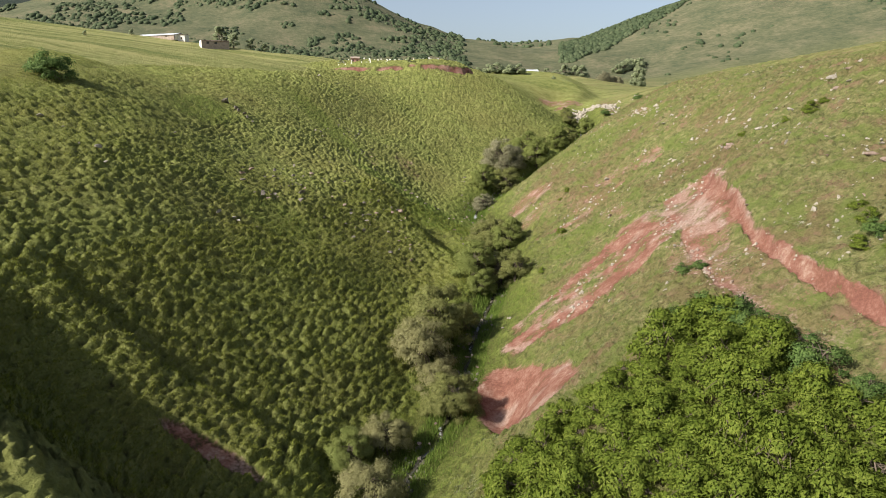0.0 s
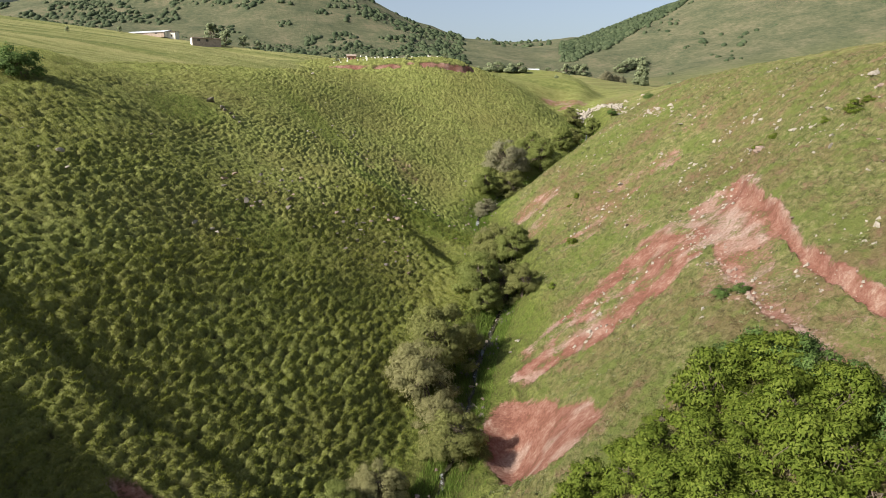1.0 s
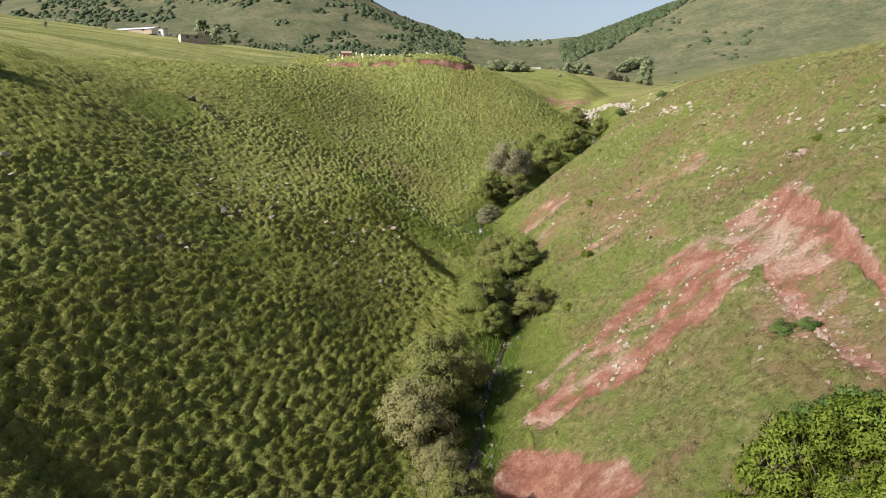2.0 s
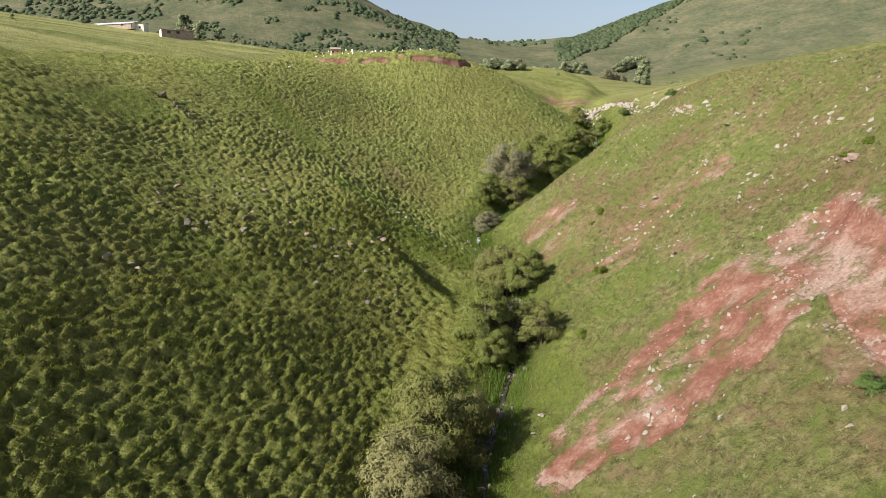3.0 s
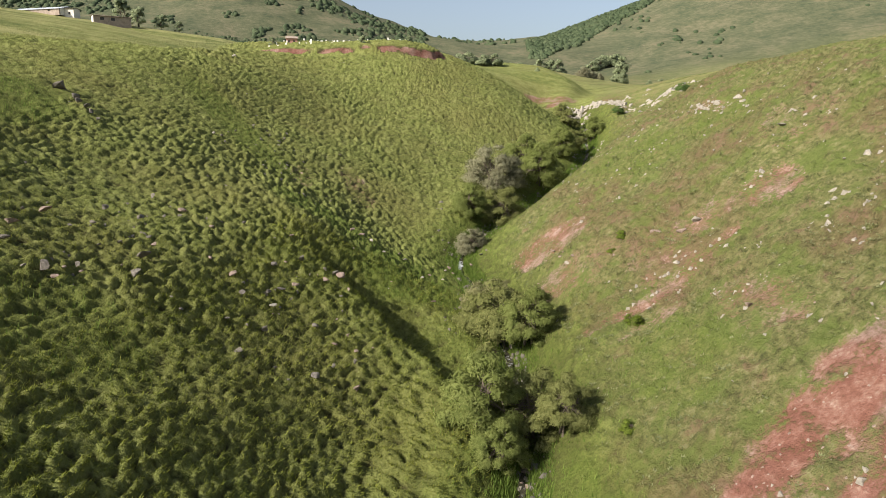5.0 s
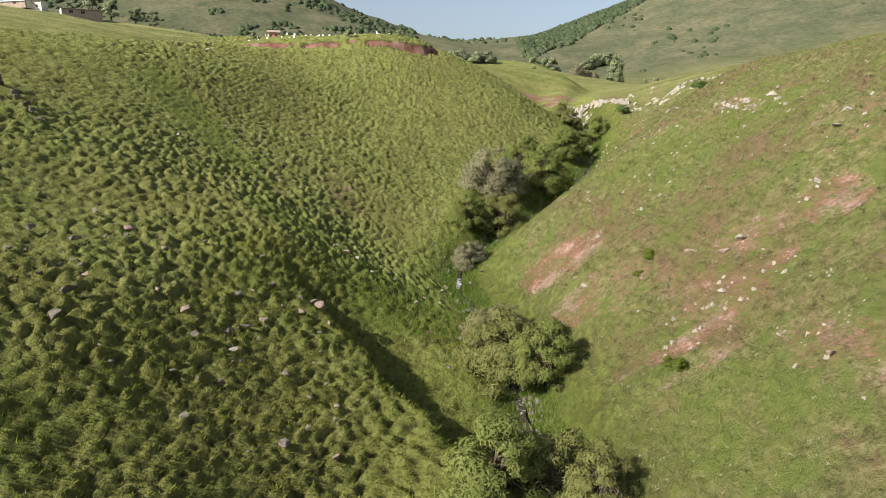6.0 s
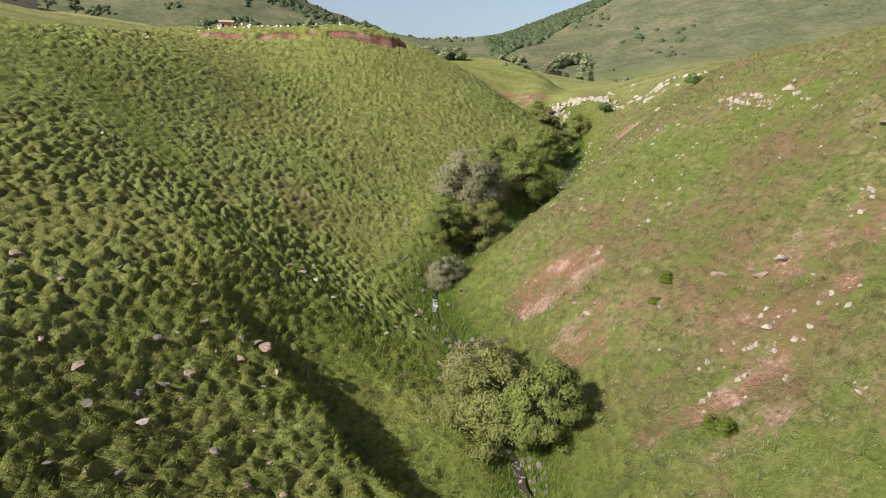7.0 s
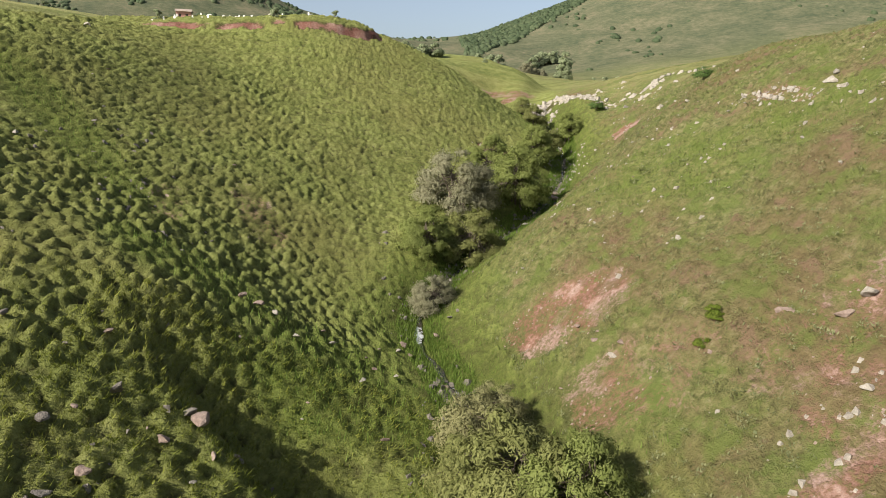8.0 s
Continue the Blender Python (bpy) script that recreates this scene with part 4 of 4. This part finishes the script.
# ---- rocks ----
def rock_mesh(seed, mat, flat=0.7):
    rng = np.random.default_rng(seed)
    bm = bmesh.new()
    bmesh.ops.create_icosphere(bm, subdivisions=2, radius=0.5)
    cuts = [Vector(rng.normal(size=3)).normalized() for _ in range(9)]
    depth = rng.uniform(0.14, 0.32, 9)
    for v in bm.verts:
        for c, d in zip(cuts, depth):
            over = v.co.dot(c) - d
            if over > 0:
                v.co -= c * over * 0.98
        v.co += v.co.normalized() * (0.06 * noise.noise(v.co * 3.5 + Vector((seed, 0, 0))) + 0.03 * noise.noise(v.co * 9 + Vector((seed, 5, 0))))
        v.co.z *= flat
        v.co.x *= 1.15
    me = bpy.data.meshes.new("rock")
    bm.to_mesh(me)
    bm.free()
    me.materials.append(mat)
    return me


ROCKS = [rock_mesh(70 + k, (STONE, STONE_RED, STONE_GREY)[k % 3], 0.6 + 0.08 * (k % 4)) for k in range(12)]
ROCK_LABEL = ("pale weathered boulder lying on the grassy slope", "pinkish weathered boulder lying on the grassy slope", "grey weathered boulder lying on the grassy slope")


def rock(x, y, size, kind=0, rng=None, group="boulders on the slopes"):
    k = kind + 3 * int(rng.integers(0, 4))
    ob = new("rock", ROCKS[k])
    ob.matrix_basis = pose(x, y, height(x, y) + 0.14 * size + (0.72 if x < 4 else 0.15), rng.uniform(-15, 15), rng.uniform(-15, 15), rng.uniform(0, 360))
    ob.scale = (size, size * rng.uniform(0.7, 1.1), size * rng.uniform(0.75, 1.1))
    return tagged(ob, ROCK_LABEL[kind], "rock", group)


def rocks():
    rng = np.random.default_rng(71)
    for x, y, s, k in (
        (-56.9, 96.4, 1.5, 0), (-46.4, 91.1, 1.2, 0), (-44, 88, 1.1, 0), (-30.8, 91, 1.15, 0), (-29, 92, 0.9, 0), (-28.3, 91.8, 0.8, 0), (-48, 150.5, 2.6, 2), (-45.5, 149, 1.5, 2),
        (-44.5, 147.5, 1.6, 2), (-43, 146.5, 1.3, 2), (-42, 145.5, 1.2, 2), (-40.5, 144, 1.1, 2), (-13.2, 113.1, 1.2, 0), (-8.2, 124.3, 1.7, 1), (-9.4, 122.2, 1.3, 1), (-21.4, 124.6, 0.9, 1),
        (-17.2, 115.7, 1.1, 1), (2.1, 129.4, 0.8, 1), (2.0, 115.5, 1.5, 1), (26.5, 125.6, 1.4, 1), (30, 123, 1.5, 0), (28.3, 122.8, 1.3, 1), (26, 118, 0.9, 0), (41.5, 128.5, 1.4, 0),
        (43.2, 130, 1.3, 0), (50.4, 191, 2.2, 0), (46, 148.5, 1.7, 0), (47.2, 149.5, 1.3, 0), (38.8, 100, 1.3, 0), (32.5, 188, 2.6, 1), (33.8, 191.5, 2.2, 1), (25.2, 178.5, 1.3, 0), (36, 101, 0.9, 0),
        (8.6, 151.2, 1.0, 1), (5.2, 148.5, 1.2, 1), (4.6, 147.2, 0.9, 0), (5.6, 146.5, 0.8, 1), (1.0, 137, 0.8, 0), (-1.2, 142, 0.9, 0), (-4, 139.5, 1.0, 0), (-12, 119, 1.0, 1), (-6.5, 113.5, 0.9, 1),
        (-7.5, 111.4, 0.8, 1), (-5.6, 110, 1.0, 2), (9, 87.3, 1.0, 0), (8.0, 85, 0.7, 0), (-14.5, 121.5, 0.9, 2), (-7.0, 143.0, 1.2, 1), (-8.3, 143.4, 0.9, 1), (-5.7, 142.8, 0.9, 0),
    ):
        rock(x, y, s * 0.85, k, rng)
    zones = (
        # count, x range, y range, size range, kinds
        (40, 24, 56, 95, 175, 0.3, 0.85, (0, 0, 1)), (14, 36, 56, 60, 100, 0.3, 0.9, (0, 0, 2)), (16, -26, -4, 106, 127, 0.25, 0.7, (1, 0, 2)), (10, -12, 6, 130, 150, 0.25, 0.6, (0, 1, 2)),
        (10, -30, -8, 150, 185, 0.3, 0.7, (2, 1, 0)), (14, -60, -25, 85, 165, 0.3, 0.8, (0, 2, 2)), (8, 15, 25, 125, 140, 0.3, 0.8, (0, 1, 1)), (6, 26, 34, 52, 90, 0.3, 0.7, (0, 0, 1)),
        (8, -40, 10, 190, 228, 0.4, 0.9, (0, 2, 1)), (45, 38, 60, 58, 100, 0.6, 1.7, (0, 0, 1)), (16, 40, 58, 150, 200, 0.5, 1.4, (0, 0, 1)), (44, -34, -3, 104, 131, 0.45, 1.35, (1, 2, 2)),
    )
    for count, x0, x1, y0, y1, s0, s1, kinds in zones:
        for _ in range(count):
            rock(rng.uniform(x0, x1), rng.uniform(y0, y1), s0 + (s1 - s0) * rng.uniform() ** 2.2, int(rng.choice(kinds)), rng)
    for _ in range(40):                                          # along the water
        y = rng.uniform(60, 165)
        x = float(spline(STREAM_Y, STREAM_X, np.array([y]))[0]) + rng.normal() * 1.2
        rock(x, y, rng.uniform(0.3, 0.8), int(rng.choice((1, 2))), rng, "stones in the stream bed")


rocks()


def loose_stones(name, spots, low, high, mat, label, seed):
    """Many small angular stones in one mesh."""
    rng = np.random.default_rng(seed)
    x, y = spots
    n = len(x)
    z = land(x, y)
    s = low + (high - low) * rng.uniform(size=n) ** 2.5
    shape = np.array(((1, 0, -0.1), (0.2, 1, -0.1), (-1, 0.3, -0.1), (-0.1, -0.9, -0.1), (0.6, 0.15, 0.95), (0.05, 0.55, 0.8), (-0.6, 0.2, 0.85), (0.1, -0.55, 0.9)))
    a = rng.uniform(0, math.tau, n)
    v = shape[None] * s[:, None, None] * (1 + 0.25 * rng.normal(size=(n, 8, 3))) * 0.5
    c, d = np.cos(a)[:, None], np.sin(a)[:, None]
    v = np.stack([v[..., 0] * c - v[..., 1] * d + x[:, None], v[..., 0] * d + v[..., 1] * c + y[:, None], v[..., 2] + z[:, None] + (0.12 if name == "spur_stones" else -0.02)], -1).reshape(-1, 3)
    tris = np.array(((0, 1, 4), (1, 5, 4), (1, 2, 5), (2, 6, 5), (2, 3, 6), (3, 7, 6), (3, 0, 7), (0, 4, 7), (4, 5, 6), (4, 6, 7)))
    f = (tris[None] + (np.arange(n) * 8)[:, None, None]).reshape(-1, 3)
    tagged(new(name, raw_mesh(name, v, f, mat)), label, "stones", kind="stuff")


rng = np.random.default_rng(72)
x, y = rng.uniform(5, 56, 26000), rng.uniform(36, 150, 26000)
soil_here = cover(x, y, np.zeros_like(x))[0]
keep = (rng.uniform(size=x.size) < np.where(y > 122, 4.5, 0.8) * np.clip(soil_here - 0.26, 0, 0.5)) & (x > 12)
loose_stones("scree", (x[keep], y[keep]), 0.08, 0.3, STONE_RED, "small pinkish stones strewn over the bare red earth", 73)
x, y = rng.uniform(14, 62, 9000), rng.uniform(50, 215, 9000)
keep = lattice(x, y, 9, 65) + 0.6 * lattice(x, y, 3, 69) > 0.1
loose_stones("slope_stones", (x[keep], y[keep]), 0.12, 0.62, STONE, "pale stones scattered in the grass", 74)
s, r = rng.uniform(0, 1, 2600), rng.normal(size=(2, 2600))
x, y = 49 + 18 * s + r[0] * 4.2, 256 - 35 * s + r[1] * (4.5 + 3.5 * s)
keep = (lattice(x, y, 3.5, 68) + 0.5 * lattice(x, y, 1.5, 88) > 0.12 + 0.25 * s) & (x > 47.5)
x, y = x[keep], y[keep]
loose_stones("boulder_field", (x, y), 0.3, 1.8, STONE, "pale broken boulders heaped at the valley's bend", 75)

run = rng.uniform(0, 1, 420)
y = 44 + 42 * run
x = np.interp(y, [b for a, b in TRACK[::-1]], [a for a, b in TRACK[::-1]]) - 4.9 + 0.8 * rng.normal(size=420)
loose_stones("track_stones", (x, y), 0.12, 0.6, STONE_RED, "pinkish stones along the outer edge of the dirt track", 77)

x, y = rng.uniform(34, 62, 5200), rng.uniform(54, 116, 5200)
keep = lattice(x, y, 6, 77) + 0.7 * lattice(x, y, 2, 78) + 0.5 * rng.uniform(-1, 1, x.size) > 0.75
s = rng.uniform(0, 1, 170)
x, y = np.append(x[keep], 42.5 + 2.5 * s + 0.9 * rng.normal(size=170)), np.append(y[keep], 163 - 17 * s + 1.4 * rng.normal(size=170))
loose_stones("outcrop_stones", (x, y), 0.2, 0.8, STONE, "pale weathered stones cropping out of the sunny slope", 79)
y = rng.uniform(50, 235, 2600)
x = spline(STREAM_Y, STREAM_X, y) + rng.normal(size=2600) * 0.85
keep = lattice(x, y, 5, 80) > -0.35
loose_stones("stream_stones", (x[keep], y[keep]), 0.2, 0.8, STONE_GREY, "wet grey and brown stones heaped along the stream", 80)
x, y = rng.uniform(-30, 6, 1500), rng.uniform(104, 172, 1500)
keep = lattice(x, y, 7, 67) > 0.25
loose_stones("spur_stones", (x[keep], y[keep]), 0.2, 0.75, STONE_GREY, "grey and pinkish stones lying among the tussocks", 76)


# ---- far scrub ----
def far_scrub():
    rng = np.random.default_rng(81)
    xs, ys, ws = [], [], []

    def sow(count, x0, x1, y0, y1, size, wood=None):
        x, y = rng.uniform(x0, x1, count), rng.uniform(y0, y1, count)
        keep = (lattice(x, y, 70, 82) + 0.5 * lattice(x, y, 25, 83) > -0.1) if wood is None else wood(x, y)
        xs.append(x[keep]), ys.append(y[keep]), ws.append(size * rng.uniform(0.5, 1.4, keep.sum()))

    sow(8000, -480, 20, 440, 950, 2.9, lambda x, y: lattice(x, y, 70, 82) + 0.7 * lattice(x, y, 25, 83) + 0.5 * lattice(x, y, 11, 87) > -0.2)
    sow(2200, -300, -30, 400, 620, 1.6, lambda x, y: lattice(x, y, 30, 86) > -0.4)
    sow(8500, 90, 400, 640, 1000, 3.6, lambda x, y: (x > 0.165 * y) & (y > 655) & (x < 136 + 0.76 * (y - 670) + 16 * lattice(x, y, 45, 84)))
    sow(1100, 150, 800, 560, 1000, 2.6, lambda x, y: lattice(x, y, 60, 85) > 0.3)
    sow(700, -300, 500, 1000, 1600, 5.0)
    x, y, w = np.concatenate(xs), np.concatenate(ys), np.concatenate(ws)
    v, f = domes(rng, x, y, w, w * rng.uniform(0.45, 0.8, x.size), 0.0, 5, 3, 0.42)
    tagged(new("far_scrub", raw_mesh("far_scrub", v, f, WOODLEAF, True)), "dark green scrub woods on the far hillsides", "scrub", kind="stuff")


far_scrub()
for x, y, s, src in ((22, 341, 0.9, T_B), (25, 346, 1.0, T_B), (28, 350, 0.8, T_B), (32, 342, 0.9, T_B), (36, 344, 0.95, T_B), (64, 486, 0.9, T_B), (70, 484, 1.1, T_B), (77, 487, 1.0, T_B), (84, 490, 1.1, T_F), (91, 492, 1.1, T_F), (96, 490, 1.2, T_F), (101, 495, 1.0, T_B),
                     (16, 332, 0.5, T_B), (50, 318, 0.3, T_B), (150, 606, 1.5, T_B), (157, 612, 1.7, T_B), (164, 620, 1.8, T_B), (170, 630, 1.6, T_B), (172, 622, 1.7, T_B), (178, 634, 1.5, T_B), (120, 492, 0.4, T_B), (158, 494, 0.7, T_B), (166, 496, 0.8, T_B), (174, 496, 0.8, T_B),
                     (-86, 283, 0.75, T_F), (-80, 286, 0.6, T_F), (-93, 288, 0.95, T_F), (-75, 288, 0.45, T_F), (-126, 280, 0.3, T_F), (-109, 211, 0.2, T_F), (-12, 233.5, 0.3, T_F), (-37, 246, 0.3, T_F), (0, 240, 0.25, T_F)):
    plant(src, x, y, s, 63 * x, 1.0, 0.2)
plant(T_P, 137, 489, 1.25, 0, 1.0, 0.2)
for x, y, s in ((111, 486, 1.7), (116, 490, 1.9), (121, 487, 1.5)):
    plant(W_G, x, y, s, 40 * x, 1.0, 0.2, label="bare grey tree in the far meadow")
spent(W_A, W_B, W_C, W_G, S_A, S_B, S_D, T_F, T_B, T_P)


# ---- buildings and the cemetery ----
WALL_STONE = plain_material("rubble_stone_wall", (0.20, 0.155, 0.125), (0.40, 0.33, 0.28), 1.2, relief=0.6, depth=0.08)
PLASTER = plain_material("pale_limewash", (0.55, 0.52, 0.46), (0.75, 0.72, 0.66), 0.8)
ROOF_METAL = plain_material("pale_metal_roofing", (0.50, 0.54, 0.60), (0.70, 0.74, 0.80), 0.7, 0.45, 0.5)
ROOF_DARK = plain_material("old_brown_roofing", (0.11, 0.085, 0.07), (0.22, 0.17, 0.14), 0.9)
MARBLE = plain_material("white_gravestone", (0.55, 0.54, 0.50), (0.80, 0.79, 0.75), 1.5, 0.6)
PINK_PAINT = plain_material("faded_pink_wall", (0.38, 0.20, 0.16), (0.52, 0.30, 0.24), 1.0)
# near-black colour painted for the unlit inside of window openings
GLOOM = plain_material("window_gloom", (0.02, 0.02, 0.02), (0.05, 0.045, 0.04), 1.0, 0.3, 0.5)
WOOD = plain_material("grey_weathered_wood", (0.10, 0.08, 0.06), (0.22, 0.18, 0.14), 3.0)


def box(bm, x0, x1, y0, y1, z0, z1, bevel=0.0):
    made = bmesh.ops.create_cube(bm, size=1, matrix=Matrix.LocRotScale(((x0 + x1) / 2, (y0 + y1) / 2, (z0 + z1) / 2), None, (x1 - x0, y1 - y0, z1 - z0)))
    if bevel:
        bmesh.ops.bevel(bm, geom=list({e for v in made["verts"] for e in v.link_edges}), offset=bevel, segments=1, affect="EDGES")


def pierced(bm, x0, x1, y0, y1, z0, z1, holes):
    """A wall along x with rectangular holes (from, to, bottom, top) through it."""
    at = x0
    for a, b, lo, hi in sorted(holes):
        box(bm, at, a, y0, y1, z0, z1)
        box(bm, a, b, y0, y1, z0, lo)
        box(bm, a, b, y0, y1, hi, z1)
        at = b
    box(bm, at, x1, y0, y1, z0, z1)


def shed(name, x, y, turn, length, width, tall, wall_mat, end_mat, roof_mat, holes, label, category, rise=0.6, sag=0.0):
    root = new(name)
    root.matrix_basis = pose(x, y, height(x, y) - 0.3, 0, sag, turn)
    bm = bmesh.new()
    pierced(bm, -length / 2, length / 2, -width / 2, -width / 2 + 0.4, -1.0, tall, holes)
    part("front_wall", bm, wall_mat, root)
    bm = bmesh.new()
    box(bm, -length / 2, length / 2, width / 2 - 0.4, width / 2, -1.0, tall)
    part("back_wall", bm, wall_mat, root)
    for s, nm in ((-1, "end_wall"), (1, "end_wall")):
        bm = bmesh.new()
        inner, outer = length / 2 - 0.4, length / 2 + 0.003
        pts = [(-width / 2 + 0.4, -1.0), (width / 2 - 0.4, -1.0), (width / 2 - 0.4, tall), (0, tall + rise), (-width / 2 + 0.4, tall)]
        a = [bm.verts.new((s * inner, p, q)) for p, q in pts]
        b = [bm.verts.new((s * outer, p, q)) for p, q in pts]
        bm.faces.new(a), bm.faces.new(b[::-1])
        for i in range(5):
            bm.faces.new((a[i], b[i], b[(i + 1) % 5], a[(i + 1) % 5]))
        bmesh.ops.recalc_face_normals(bm, faces=bm.faces)
        part(nm, bm, end_mat, root)
    for s in (-1, 1):
        bm = bmesh.new()
        n = int(length / 0.9)
        slope = math.hypot(width / 2 + 0.25, rise)
        lean = math.atan2(rise, width / 2)
        for i in range(n):                                       # lapped sheets
            p = -length / 2 - 0.2 + i * (length + 0.4) / n
            box(bm, p, p + (length + 0.4) / n + 0.05, 0, slope + 0.1, 0.02 + 0.035 * (i % 2), 0.07 + 0.035 * (i % 2))
        for v in bm.verts:
            yy, zz = v.co.y * math.cos(lean), tall + rise + 0.03 - v.co.y * math.sin(lean) + v.co.z
            v.co.y, v.co.z = s * yy, zz
        bmesh.ops.recalc_face_normals(bm, faces=bm.faces)
        part("roof_slope", bm, roof_mat, root)
    # a dark sheet in each opening stands in for the shade indoors
    for a, b, lo, hi in holes:
        bm = bmesh.new()
        box(bm, a - 0.02, b + 0.02, -width / 2 + 0.22, -width / 2 + 0.26, lo - 0.02, hi + 0.02)
        gloom_sheet = part("window", bm, GLOOM, root, "dark sheet standing in for the gloom inside a window opening")
        bm = bmesh.new()
        box(bm, (a + b) / 2 - 0.04, (a + b) / 2 + 0.04, -width / 2 + 0.15, -width / 2 + 0.21, lo, hi)
        part("mullion", bm, WOOD, gloom_sheet)
    return tagged(root, label, category)


shed("stone_shed", -91.6, 276, 30, 10.5, 5.0, 2.7, WALL_STONE, PLASTER, ROOF_DARK, [(-3.4, -2.3, 1.5, 2.4), (-0.4, 0.7, 1.5, 2.4)], "old stone shed with a limewashed gable, standing in the hayfield", "shed", 0.35)
shed("long_barn", -117, 286.5, -20, 20, 7, 0.9, WALL_STONE, PLASTER, ROOF_METAL, [(5.5, 6.6, 0.2, 0.7)], "long low barn with a pale sheet-metal roof in the hayfield", "barn", 0.9)
shed("outbuilding", -106.3, 283, -10, 3.0, 3.0, 2.8, PLASTER, PLASTER, ROOF_DARK, [(-0.4, 0.4, 1.0, 1.8)], "small pale outbuilding at the end of the long barn", "outbuilding", 0.2)
shed("cemetery_chapel", -32.0, 247, 8, 3.0, 2.4, 1.7, PINK_PAINT, PINK_PAINT, WALL_STONE, [(-1.0, -0.5, 0.6, 1.2), (0.4, 0.9, 0.6, 1.2)], "small pink chapel with a brownish roof in the cemetery", "chapel", 0.5)
shed("valley_house", 57, 470, 5, 11, 6, 2.6, PLASTER, PLASTER, ROOF_METAL, [(-3, -2, 0.9, 1.9), (1.5, 2.5, 0.9, 1.9)], "distant white house with a pale roof among trees", "house", 1.2)


def gravestones():
    rng = np.random.default_rng(91)
    shapes = []
    for wide, tall, arch in ((0.55, 1.0, 0.12), (0.45, 1.25, 0.2), (0.7, 0.8, 0.0)):
        bm = bmesh.new()
        front, back = [], []
        outline = [(-wide / 2, -0.3), (wide / 2, -0.3), (wide / 2, tall)] + [(wide / 2 * math.cos(a), tall + arch * math.sin(a)) for a in np.linspace(0.4, math.pi - 0.4, 5)] + [(-wide / 2, tall)]
        for p, q in outline:
            front.append(bm.verts.new((p, -0.08, q)))
            back.append(bm.verts.new((p, 0.08, q)))
        bm.faces.new(front), bm.faces.new(back[::-1])
        for i in range(len(front)):
            k = (i + 1) % len(front)
            bm.faces.new((front[i], back[i], back[k], front[k]))
        bmesh.ops.recalc_face_normals(bm, faces=bm.faces)
        box(bm, -wide / 2 - 0.12, wide / 2 + 0.12, -0.22, 0.22, -0.3, 0.14)
        me = bpy.data.meshes.new("gravestone")
        bm.to_mesh(me)
        bm.free()
        me.materials.append(MARBLE)
        shapes.append(me)
    for k in range(64):
        row = k % 4
        x = -37 + 39 * ((k * 0.618) % 1.0) + rng.normal() * 0.6
        y = 240 + row * 4.5 + rng.normal() * 0.5
        ob = new("gravestone", shapes[int(rng.integers(0, 3))])
        s = rng.uniform(0.55, 0.95)
        ob.matrix_basis = pose(x, y, height(x, y), rng.normal() * 3, rng.normal() * 4, rng.normal() * 14)
        ob.scale = (s, s, s)
        tagged(ob, "white upright gravestone in the hilltop cemetery", "gravestone", "cemetery gravestones")


gravestones()
